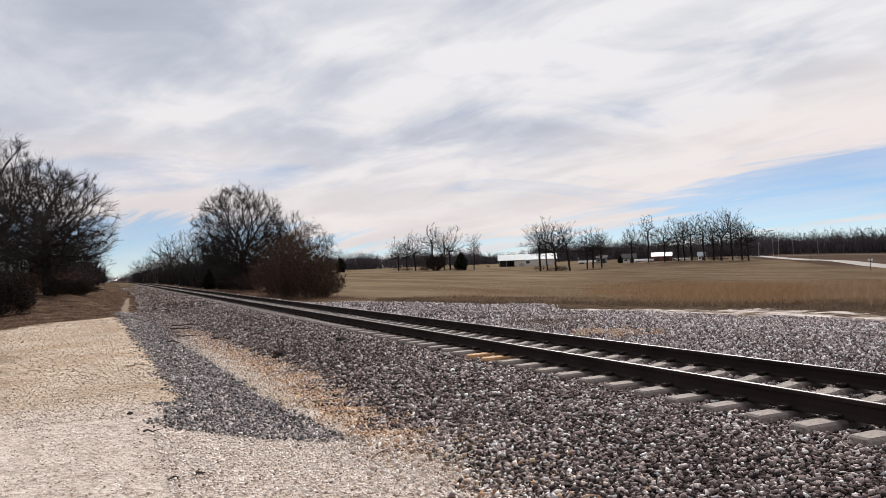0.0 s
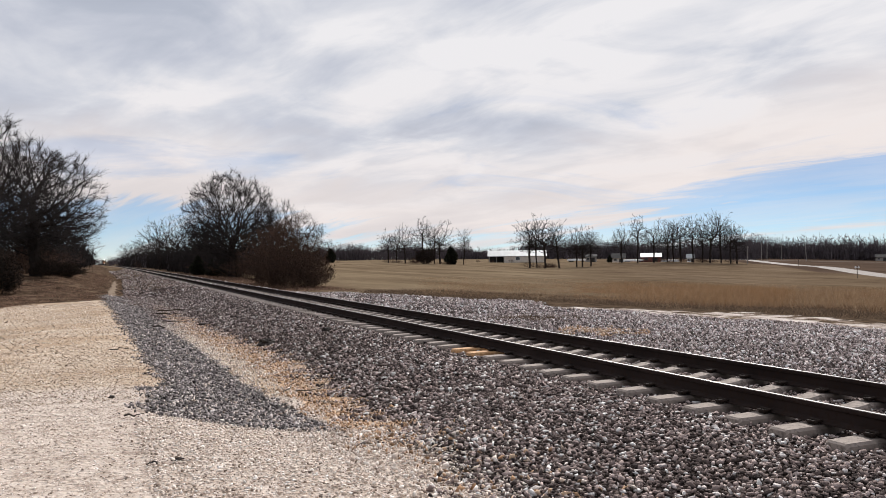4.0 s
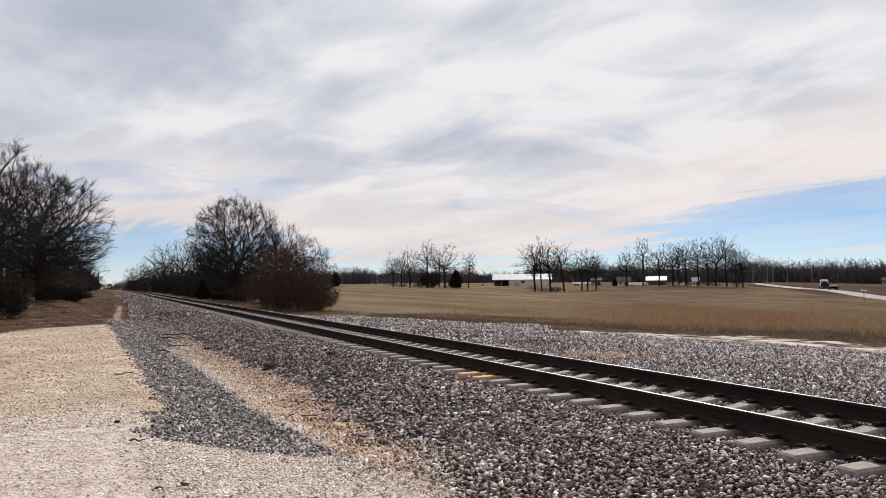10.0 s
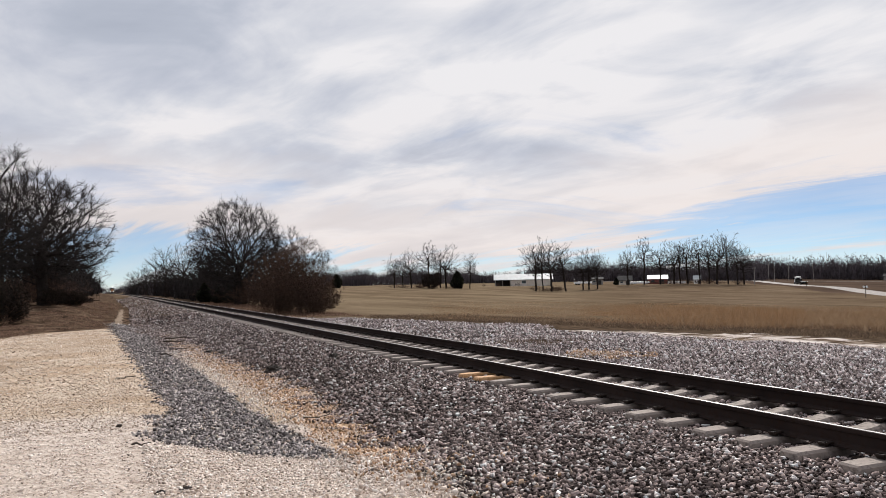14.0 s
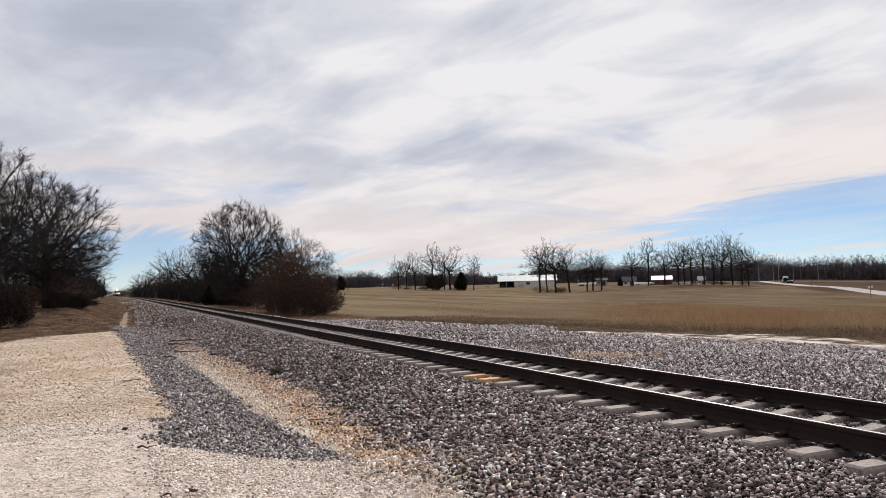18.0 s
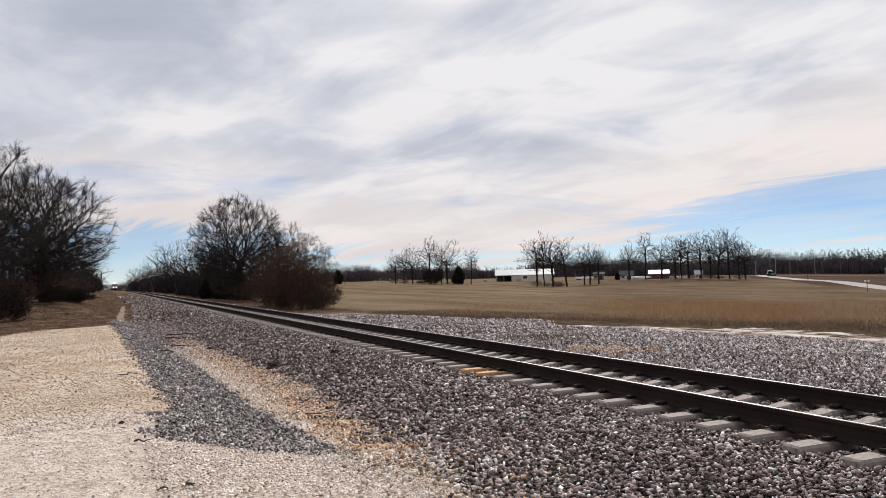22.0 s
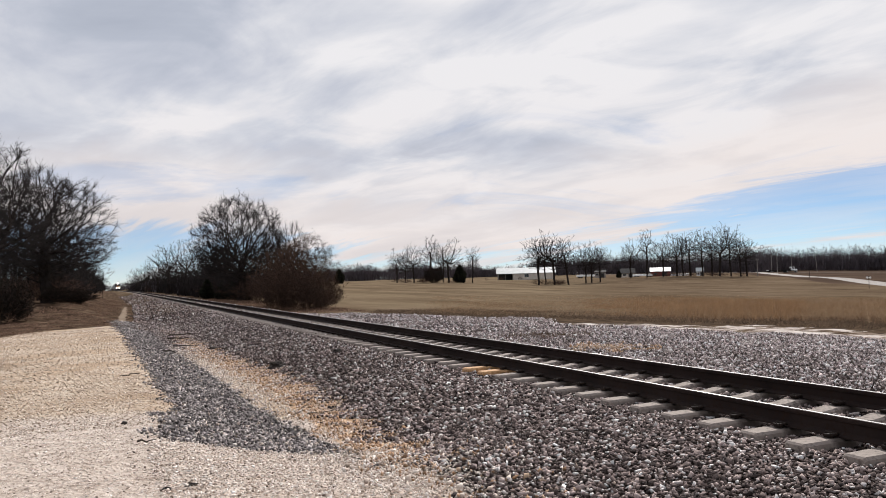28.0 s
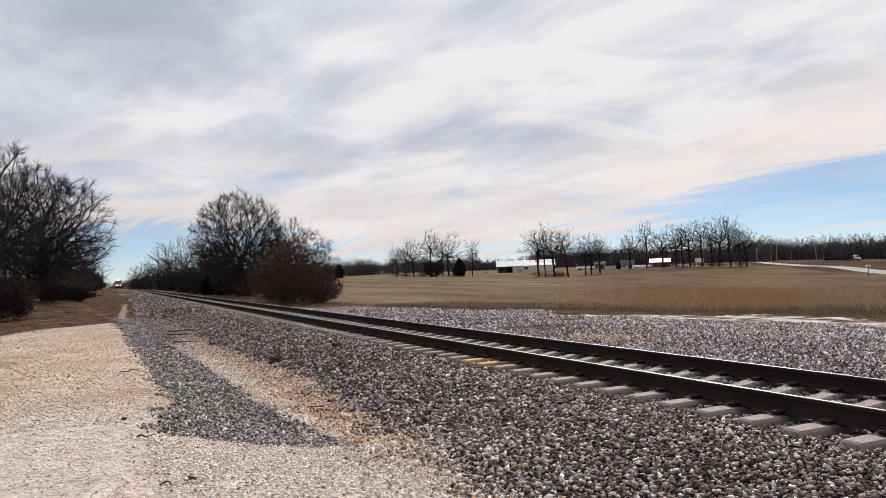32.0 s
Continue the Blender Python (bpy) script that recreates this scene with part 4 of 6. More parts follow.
def dome(g, n, tall, wide, base, uneven, seed):
    """Places that fill a domed crown with an uneven outline."""
    d = g.normal(size=(n, 3))
    d /= np.linalg.norm(d, axis=1)[:, None]
    mid = base + (tall - base) * 0.40
    lump = np.array([noise.noise(Vector(v) * 1.7 + Vector((seed * 3.1, 0, 0))) for v in d])
    r = g.random(n) ** (1 / 3.4) * (1 - uneven + uneven * 1.4 * (lump + 0.5))
    p = d * r[:, None] * (wide / 2, wide / 2, 1)
    p[:, 2] = mid + np.where(d[:, 2] > 0, p[:, 2] * (tall - mid), p[:, 2] * (mid - base))
    return p


def branching(roots, lengths, points, thrift):
    """Joins each place to the limb that reaches it on the shortest way; limbs thicken with what they carry."""
    n0, n = len(roots), len(roots) + len(points)
    pos, path, parent = np.zeros((n, 3)), np.zeros(n), np.full(n, -1)
    pos[:n0], path[:n0] = roots, lengths
    order = np.argsort(np.linalg.norm(points - roots[-1], axis=1))
    for k, p in enumerate(points[order]):
        i = n0 + k
        d = np.sqrt(((pos[:i] - p) ** 2).sum(1))
        j = int(np.argmin(d + thrift * path[:i] + np.where(pos[:i, 2] > p[2] + 0.4, 0.5, 0.0)))
        pos[i], path[i], parent[i] = p, path[j] + d[j], j
    load = np.ones(n)
    heir = np.full(n, -1)
    for i in range(n - 1, n0 - 1, -1):
        load[parent[i]] += load[i]
    for i in range(n0, n):
        if parent[i] >= n0 and (heir[parent[i]] < 0 or load[i] > load[heir[parent[i]]]):
            heir[parent[i]] = i
    own = np.nonzero(heir >= 0)[0]
    own = own[own >= n0]
    for _ in range(2):
        pos[own] = 0.5 * pos[own] + 0.25 * pos[parent[own]] + 0.25 * pos[heir[own]]
    return pos, parent, load


def tree_meshes(seed, tall, wide, base, count, twigs, thin, uneven=0.3, girth=0.020, lean=0.0, stems=1, mat=None, thrift=0.4, leader=0.45, fork=1):
    """A bare tree (or, with several stems, a bush) as a trunk mesh and a crown mesh."""
    g = np.random.default_rng(seed)
    pts = dome(g, count, tall, wide, base, uneven, seed)
    pts *= (wide / np.ptp(pts[:, 0]), wide / np.ptp(pts[:, 1]), tall * 0.97 / pts[:, 2].max())
    pts[:, 0] += lean * tall * 0.5
    roots, lengths, links = [], [], []
    for k in range(stems):
        ox, oy = (0, 0) if stems == 1 else g.normal(0, wide * 0.16, 2)
        n = 7
        for i in range(n):
            h = -0.2 + (max(tall * leader, base) * (1 if stems == 1 else 0.5) + 0.2) * i / (n - 1)
            if i:
                links.append((len(roots) - 1, len(roots)))
            roots.append((ox + lean * h * 0.8 + g.normal(0, 0.004 * tall) * (i > 0), oy + g.normal(0, 0.004 * tall) * (i > 0), h))
            lengths.append(0.3 * max(h, 0))
    pos, parent, load = branching(np.array(roots), np.array(lengths), pts, thrift)
    for a, b in reversed(links):
        load[a] += load[b]
    top_load = load.max()
    r = np.maximum(thin, tall * girth * (load / top_load) ** 0.46)
    segs = [(pos[a], pos[b], r[a], r[b], 0) for a, b in links]
    edges = [(pos[parent[i]], pos[i], min(r[parent[i]], r[i] * 1.35), r[i], 0 if load[i] > count * 0.012 else 2) for i in range(len(roots), len(pos))]
    heavy, light = segs + [e for e in edges if e[4] == 0], [e for e in edges if e[4] == 2]
    tips = np.nonzero(load <= 4)[0]
    kids = np.repeat(tips[tips >= len(roots)], twigs)
    d = pos[kids] - pos[parent[kids]]
    d /= np.linalg.norm(d, axis=1)[:, None] + 1e-6
    out = pos[kids] - (pos[:, 0].mean(), pos[:, 1].mean(), base + (tall - base) * 0.15)
    out /= np.linalg.norm(out, axis=1)[:, None] + 1e-6
    d = d * 0.4 + out * 0.42 + g.normal(0, 0.46, d.shape) + (0, 0, 0.06)
    start = pos[kids] - (pos[kids] - pos[parent[kids]]) * g.random(len(kids))[:, None] * 0.8
    reach = 0.048 * (tall * wide * wide) ** (1 / 3)
    end = start + d * (g.uniform(0.35, 1.0, len(kids)) * reach)[:, None]
    end[:, 2] = np.maximum(end[:, 2], 0.05)
    pick = np.repeat(np.arange(len(kids)), fork)
    from_twig = start[pick] + (end[pick] - start[pick]) * g.uniform(0.3, 0.9, len(pick))[:, None]
    side = d[pick] * 0.6 + g.normal(0, 0.5, (len(pick), 3)) + (0, 0, 0.1)
    to = from_twig + side * (g.uniform(0.3, 0.75, len(pick)) * reach)[:, None]
    to[:, 2] = np.maximum(to[:, 2], 0.04)
    fine = joined(spikes(start, end, thin * 0.9), spikes(from_twig, to, thin * 0.75))
    if stems > 1:
        heavy += [(pos[0], pos[7 * k], 0.03, 0.03, 0) for k in range(1, stems)]
        return None, fast_mesh("thicket", *joined(prisms(heavy + light, thin * 0.8), fine), mat or M_TWIG), end
    trunk = fast_mesh("trunk", *prisms(heavy, thin, 6), M_BARK)
    crown = fast_mesh("crown", *joined(prisms(light, thin * 0.8), fine), mat or M_TWIG)
    return trunk, crown, end


def plant_tree(meshes, x, y, scale, turn, label, group="", name="tree", wide=1.0):
    ob = thing(name, pose(x, y, gz(x, y), 0, 0, turn), label, "tree", group)
    ob.scale = (scale * wide, scale * wide, scale)
    part("trunk", meshes[0], None, ob)
    part("crown", meshes[1], None, ob)
    return ob


NEAR = [tree_meshes(31, 10.2, 9.6, 1.1, 2900, 7, 0.0115, 0.22, girth=0.042, thrift=0.34, leader=0.42, fork=2), tree_meshes(32, 13.0, 9.6, 2.6, 1700, 6, 0.012, 0.34, thrift=0.36, leader=0.34, girth=0.025, fork=2), tree_meshes(33, 12.4, 12.0, 2.0, 3000, 6, 0.015, 0.14, thrift=0.38, leader=0.34, girth=0.034, fork=2)]
MID = [tree_meshes(61 + i, 11.0, wd, 1.0, 540, 3, 0.022, 0.22, 0.024, thrift=0.42) for i, wd in enumerate((9.5, 8.0, 10.5))]
GROVE = [tree_meshes(91 + i, 14.0, wd, bs, 560, 4, 0.026, un, gi * 0.9, ln, thrift=0.34, leader=ld) for i, (wd, ln, bs, un, gi, ld) in enumerate(((9.5, 0.0, 3.6, 0.5, 0.021, 0.44), (11.0, 0.05, 3.8, 0.55, 0.022, 0.40), (6.5, -0.04, 4.6, 0.55, 0.018, 0.6), (9.0, 0.16, 3.8, 0.6, 0.021, 0.5), (10.5, -0.06, 3.0, 0.45, 0.022, 0.40)))]


def shrub_meshes(seed, tall, wide, count, twigs, mat, thin, leaves=0, leaf_mat=None, leaf=0.08, stems=9):
    """A many-stemmed bush, with dead leaves where it keeps them."""
    light, tips = tree_meshes(seed, tall, wide, 0.15, count, twigs, thin, 0.3, 0.008, stems=stems, mat=mat, thrift=0.4)[1:]
    out = [light]
    if leaves:
        g = np.random.default_rng(seed)
        c = tips[g.integers(0, len(tips), leaves)] + g.normal(0, 0.12, (leaves, 3))
        u, v = g.normal(size=(leaves, 3)), g.normal(size=(leaves, 3))
        u *= leaf / np.linalg.norm(u, axis=1)[:, None]
        v *= leaf / np.linalg.norm(v, axis=1)[:, None]
        out.append(fast_mesh("foliage", np.stack([c - u, c + v * 0.7, c + u], 1).reshape(-1, 3), np.arange(leaves * 3).reshape(-1, 3), leaf_mat))
    return out


def plant_shrub(meshes, x, y, scale, turn, label, category="shrub", name="shrub", group=""):
    ob = thing(name, pose(x, y, gz(x, y), 0, 0, turn), label, category, group)
    ob.scale = scale
    for me in meshes:
        part(me.name.split(".")[0], me, None, ob)
    return ob


def cedar_meshes(seed, tall, wide, n, leaf):
    g = np.random.default_rng(seed)
    h = g.random(n) ** 1.25
    prof = np.sin(np.clip(h * 0.9 + 0.12, 0, 1) * np.pi) ** 0.7 * (1 - 0.55 * h)
    a = g.uniform(0, 2 * np.pi, n)
    r = wide * 0.5 * prof * np.sqrt(g.uniform(0.25, 1.0, n)) * (1 + 0.25 * np.sin(a * 3 + h * 9))
    c = np.stack([r * np.cos(a), r * np.sin(a), h * tall + 0.1], -1)
    u = np.stack([np.cos(a), np.sin(a), g.uniform(0.2, 1.0, n)], -1) * leaf + g.normal(0, leaf * 0.4, (n, 3))
    v = g.normal(0, leaf * 0.5, (n, 3))
    leafs = fast_mesh("foliage", np.stack([c - v, c + u, c + v], 1).reshape(-1, 3), np.arange(n * 3).reshape(-1, 3), M_CEDAR)
    bm = bmesh.new()
    tube(bm, (0, 0, -0.2), (0, 0, tall * 0.9), tall * 0.02, tall * 0.004, 7)
    stem = bpy.data.meshes.new("trunk")
    bm.to_mesh(stem)
    bm.free()
    stem.materials.append(M_BARK)
    return [stem, leafs]


BRUSH = [shrub_meshes(201 + i, 3.2, 4.6, 150, 2, M_TWIG, 0.017) for i in range(2)]
REDBRUSH = [shrub_meshes(211, 2.4, 4.2, 200, 3, M_REDTWIG, 0.013, 1200, M_OAKLEAF, 0.06)]
OAKBUSH = shrub_meshes(221, 6.9, 8.0, 1100, 3, M_REDTWIG, 0.013, 24000, M_OAKLEAF, 0.062, stems=9)
LOWBUSH = shrub_meshes(222, 6.9, 8.0, 420, 3, M_REDTWIG, 0.018, 5000, M_OAKLEAF, 0.12, stems=9)
DARKBUSH = shrub_meshes(223, 2.3, 3.0, 420, 3, M_REDTWIG, 0.015, 13000, M_DARKLEAF, 0.07, stems=7)
CEDAR = [cedar_meshes(231, 4.0, 2.6, 5200, 0.20), cedar_meshes(232, 2.6, 2.2, 3600, 0.17)]
BARE_LABEL = "leafless dark-branched tree in roadside brush"

# beside the lot: tall oaks over a thicket
LEFT = "trees along the lot side"
for i, (x, y, sc, turn, wd, k) in enumerate(((-10.8, 60, 0.94, 20, 0.95, 0), (-13.2, 53, 0.80, 140, 1.1, 1), (-17.5, 66, 1.0, 310, 1.0, 1))):
    plant_tree(NEAR[k], x, y, sc, turn, BARE_LABEL, LEFT, wide=wd)
for x, y, sc, k in ((-12.6, 84, 0.72, 2), (-11.6, 96, 0.8, 0), (-15.0, 86, 0.6, 1), (-14.2, 70, 0.62, 0), (-17.5, 74, 0.66, 2)):
    plant_tree(MID[k], x, y, sc, x * y % 360, BARE_LABEL, LEFT)
rnd = random.Random(5)
for i in range(11):
    y = 96 + i * i * 2.2 + i * 10
    plant_tree(MID[i % 3], -9.6 - rnd.uniform(0, 4.0), y, rnd.uniform(0.62, 0.8), rnd.uniform(0, 360), BARE_LABEL, LEFT)
for i in range(16):
    y = 64 + i * 5.5 + (i * i * 0.5 if i > 10 else 0)
    plant_shrub(BRUSH[i % 2] if i % 3 else REDBRUSH[0], -9.3 - rnd.uniform(0, 3.5), y, (1.1, 1.1, rnd.uniform(0.7, 1.1)), rnd.uniform(0, 360), "tangled leafless brush under the trees", name="brush")
for i in range(16):
    plant_shrub(BRUSH[i % 2] if i % 3 else REDBRUSH[0], -10.2 - (i % 5) * 1.5 - rnd.uniform(0, 0.8), 63 + (i // 5) * 5 + rnd.uniform(0, 4), (1.0, 1.0, rnd.uniform(0.65, 0.95)), rnd.uniform(0, 360), "tangled leafless brush under the trees", name="brush")
for x, y, sc, turn in ((-11.8, 44.5, (0.95, 0.95, 0.9), 10), (-13.3, 46.5, (1.1, 1.1, 1.25), 140)):
    plant_shrub(DARKBUSH, x, y, sc, turn, "dark brown tangled bush at the lot's end", name="dark_bush")
for x, y, sc, turn in ((-10.2, 58.2, (0.55, 0.5, 0.5), 30), (-8.9, 61.5, (0.8, 0.6, 0.45), 200)):
    plant_shrub(DARKBUSH, x, y, sc, turn, "low dark bush at the foot of an oak", name="dark_bush")

for i in range(18):
    plant_shrub(BRUSH[i % 2] if i % 3 else REDBRUSH[0], -9.2 - rnd.uniform(0, 2.6), 63 + i * 3.6, (1.0, 1.0, rnd.uniform(0.75, 1.15)), rnd.uniform(0, 360), "tangled leafless brush under the trees", name="brush")

# beyond the line
RIGHT = "trees along the far side of the line"
plant_tree(NEAR[2], 7.1, 93, 1.02, 200, "broad round-crowned leafless tree by the line", RIGHT, wide=0.9)
plant_tree(NEAR[1], 10.8, 88, 0.70, 30, BARE_LABEL, RIGHT)
plant_tree(MID[1], 7.4, 118, 0.82, 120, BARE_LABEL, RIGHT)
for i in range(12):
    y = 128 + i * 11 + i * i * 2.2
    plant_tree(MID[i % 3], 7.0 + rnd.uniform(0, 3.5), y, rnd.uniform(0.74, 0.92), rnd.uniform(0, 360), BARE_LABEL, RIGHT)
for x, y, sc, k in ((8.2, 104, 0.72, 0), (9.6, 111, 0.78, 2), (8.4, 125, 0.8, 1), (6.2, 190, 1.05, 0), (7.0, 158, 0.98, 2), (6.4, 236, 1.02, 1), (6.2, 300, 0.95, 0), (8.6, 138, 0.95, 1), (6.0, 380, 1.0, 2)):
    plant_tree(MID[k], x, y, sc, y % 360, BARE_LABEL, RIGHT)
for i in range(20):
    y = 74 + i * 5 + (i * i * 0.5 if i > 10 else 0)
    plant_shrub(BRUSH[i % 2] if i % 4 else REDBRUSH[0], 6.0 + rnd.uniform(0, 4.0), y, (1.1, 1.1, rnd.uniform(0.7, 1.1)), rnd.uniform(0, 360), "tangled leafless brush beside the line", name="brush")
for i in range(20):
    plant_shrub(BRUSH[i % 2] if i % 4 else REDBRUSH[0], 6.8 + rnd.uniform(0, 2.6), 90 + i * 3.4, (1.3, 1.3, rnd.uniform(1.0, 1.4)), rnd.uniform(0, 360), "tangled leafless brush beside the line", name="brush")
for x, y, sc, turn in ((7.2, 57.0, (0.5, 0.45, 0.42), 40), (7.8, 59.0, (0.4, 0.4, 0.36), 110), (5.4, 60.5, (0.5, 0.5, 0.55), 160), (6.2, 63.5, (0.62, 0.6, 0.68), 250), (5.0, 59.5, (0.36, 0.36, 0.34), 70), (7.0, 55.6, (0.42, 0.38, 0.30), 200), (6.0, 56.0, (0.42, 0.4, 0.30), 300), (5.6, 68, (0.5, 0.6, 0.5), 20)):
    plant_shrub(LOWBUSH, x, y, sc, turn, "low bush with clinging rust-brown leaves", name="oak_bush")
plant_shrub(OAKBUSH, 6.0, 58.0, (0.84, 0.80, 0.80), 15, "spreading bush with clinging rust-brown leaves", name="oak_bush")
plant_shrub(OAKBUSH, 7.8, 68, (0.8, 0.8, 0.80), 130, "spreading bush with clinging rust-brown leaves", name="oak_bush")
for x, y, sc in ((5.6, 112, 0.62), (6.6, 105, 0.5), (7.4, 101, 0.55), (8.0, 96, 0.6)):
    plant_shrub(CEDAR[0], x, y, (sc * 1.3, sc * 1.3, sc), rnd.uniform(0, 360), "small dark evergreen cedar by the line", "tree", "cedar")


# ---- the groves in the field ----
def field_place(bearing, far):
    """A place by its bearing from the line, in degrees towards the field, and its distance from the lot."""
    return -7.1 + far * math.sin(radians(bearing)), -0.07 + far * math.cos(radians(bearing))


FIELD_GROVE = "bare trees of the field groves"
GROVE_KIND = (0, 1, 2, 4, 0, 2, 2, 0, 2, 1, 3, 4, 0, 0, 2, 0, 4, 3, 2, 0, 1, 2, 0, 1, 4, 2)
for i, (bearing, far, tall) in enumerate((
        (19.6, 232, 10.6), (20.8, 228, 11.6), (22.1, 226, 13.6), (23.3, 230, 12.8), (20.2, 236, 10.0), (25.0, 233, 10.6), (22.9, 233, 11.0),
        (29.7, 216, 13.4), (30.2, 218, 12.0), (30.8, 215, 15.2), (31.8, 215, 13.2), (33.4, 226, 12.0), (34.0, 228, 11.6),
        (36.1, 246, 12.2), (37.2, 246, 14.6), (38.3, 246, 13.2), (39.2, 248, 13.0), (40.1, 250, 14.0), (40.9, 247, 14.2), (41.5, 249, 13.2),
        (42.0, 246, 15.0), (42.7, 250, 14.6), (43.3, 247, 12.6), (43.7, 251, 13.4), (33.0, 224, 10.5), (39.6, 252, 12.6))):
    x, y = field_place(bearing, far)
    vary = random.Random(i * 7 + 3)
    plant_tree(GROVE[GROVE_KIND[i]], x, y, tall / 14.0 * (1.04 if bearing < 26 else 1.08 if bearing < 35 else 1.03) * vary.uniform(0.9, 1.06), vary.uniform(0, 360), "tall bare oak standing in the tan field", FIELD_GROVE)
for bearing, far, sc, mat_set, lab in ((22.25, 224, 1.65, DARKBUSH, "round dark bush under the field trees"), (21.6, 229, 0.8, REDBRUSH[0], "round leafless brown shrub in the field"), (24.1, 230, 1.5, CEDAR[1], "dark evergreen cedar in the field"), (15.5, 300, 1.6, CEDAR[1], "dark evergreen cedar in the field"), (26.0, 288, 0.35, REDBRUSH[0], "low brown shrub by the barn"), (27.0, 284, 0.45, REDBRUSH[0], "low brown shrub by the barn"), (28.4, 286, 0.5, REDBRUSH[0], "low brown shrub by the barn"), (35.3, 300, 0.8, CEDAR[1], "dark evergreen cedar by the shed")):
    x, y = field_place(bearing, far)
    plant_shrub(mat_set, x, y, (sc * 1.2, sc * 1.2, sc * 1.2), 40, lab)


for i in range(28):
    lo, hi, far = ((19.3, 25.2, 230), (29.6, 32.0, 216), (37.6, 43.8, 248), (36.5, 43.8, 254))[i % 4]
    x, y = field_place(rnd.uniform(lo, hi), far + rnd.uniform(-2, 6))
    plant_shrub(REDBRUSH[0], x, y, (1.0, 1.0, rnd.uniform(0.3, 0.75)), rnd.uniform(0, 360), "low tangled brown brush at the grove's foot", name="brush")


# ---- far woods ----
def woods_tree(seed):
    """A far leafless tree of unit height: limbs and twigs as thin spikes."""
    g = np.random.default_rng(seed)
    pts = dome(g, 70, 1.0, 0.62, 0.25, 0.2, seed)
    roots = np.array([(0, 0, h) for h in (-0.03, 0.12, 0.24, 0.36)])
    pos, parent, load = branching(roots, np.array([0, 0.03, 0.06, 0.1]), pts, 0.35)
    i = np.arange(4, len(pos))
    limbs = spikes(pos[parent[i]], pos[i] + (pos[i] - pos[parent[i]]) * 0.25, 0.0045)
    trunk = spikes(roots[:1], roots[3:] + (0, 0, 0.2), 0.022)
    kids = np.repeat(i, 2)
    start = pos[kids] - (pos[kids] - pos[parent[kids]]) * g.random((len(kids), 1))
    d = g.normal(0, 0.05, (len(kids), 3)) + (0, 0, 0.02) + (pos[kids] - (0, 0, 0.5)) * 0.10
    side = g.normal(0, 0.005, (len(kids), 3))
    twigs = np.stack([start - side, start + d, start + side], 1).reshape(-1, 3)
    return joined(trunk, limbs, (twigs, np.arange(len(twigs)).reshape(-1, 3)))


WOODS_TREES = [woods_tree(501 + i) for i in range(5)]


def woods(name, places, talls, seed, label, width=0.19, low=84, mat=M_WOODS_HAZE):
    """Distant leafless woods: branching trees over a dense undergrowth, joined as stuff."""
    rng = np.random.default_rng(seed)
    V, F, o = [], [], 0
    for k, ((x, y), tall) in enumerate(zip(places, talls)):
        tv, tf = WOODS_TREES[k % 5]
        a = rng.uniform(0, 6.28)
        turned = np.stack([tv[:, 0] * math.cos(a) - tv[:, 1] * math.sin(a), tv[:, 0] * math.sin(a) + tv[:, 1] * math.cos(a), tv[:, 2]], -1) * (tall * rng.uniform(0.95, 1.3), tall, tall)
        c = np.stack([rng.uniform(-0.5, 0.5, low) * tall, rng.uniform(-0.3, 0.3, low) * tall, rng.uniform(-0.02, 0.44, low) * tall], -1)
        d = np.stack([rng.normal(0, 0.06, low) * tall, rng.normal(0, 0.06, low) * tall, tall * rng.uniform(0.12, 0.36, low)], -1)
        s = rng.normal(0, width, (low, 3)) * (1, 1, 0)
        tri = np.stack([c - s, c + d, c + s], 1).reshape(-1, 3)
        allv, allf = joined((turned, tf), (tri, np.arange(low * 3).reshape(-1, 3)))
        V.append(allv + (x, y, gz(x, y)))
        F.append(allf + o)
        o += len(allv)
    return tagged(new(name, fast_mesh(name, np.concatenate(V), np.concatenate(F), mat)), label, "woods", kind="stuff")


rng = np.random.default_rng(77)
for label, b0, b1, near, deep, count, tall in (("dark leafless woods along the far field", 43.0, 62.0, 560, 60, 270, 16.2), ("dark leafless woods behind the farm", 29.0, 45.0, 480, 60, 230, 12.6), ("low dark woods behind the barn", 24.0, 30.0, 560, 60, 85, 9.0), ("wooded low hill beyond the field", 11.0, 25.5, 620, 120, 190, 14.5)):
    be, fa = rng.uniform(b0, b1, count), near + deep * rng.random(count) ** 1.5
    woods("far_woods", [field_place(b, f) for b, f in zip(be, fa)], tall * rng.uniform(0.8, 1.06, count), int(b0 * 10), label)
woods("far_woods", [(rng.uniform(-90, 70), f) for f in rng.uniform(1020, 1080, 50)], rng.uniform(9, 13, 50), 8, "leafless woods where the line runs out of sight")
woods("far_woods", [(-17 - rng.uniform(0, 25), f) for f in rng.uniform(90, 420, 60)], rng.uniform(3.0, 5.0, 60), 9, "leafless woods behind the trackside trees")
woods("undergrowth", [(-9.4 - 5.0 * rng.random(), 120 + 380 * rng.random() ** 1.5) for _ in range(90)], rng.uniform(2.8, 4.8, 90), 11, "dense leafless undergrowth along the lot side", 0.06, 170, M_TWIG)
woods("undergrowth", [(7.6 + 4.0 * rng.random(), 125 + 390 * rng.random() ** 1.5) for _ in range(120)], rng.uniform(3.4, 6.0, 120), 12, "dense leafless undergrowth beyond the line", 0.06, 170, M_TWIG)
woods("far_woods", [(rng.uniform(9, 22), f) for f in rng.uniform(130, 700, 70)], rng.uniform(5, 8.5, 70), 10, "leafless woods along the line")


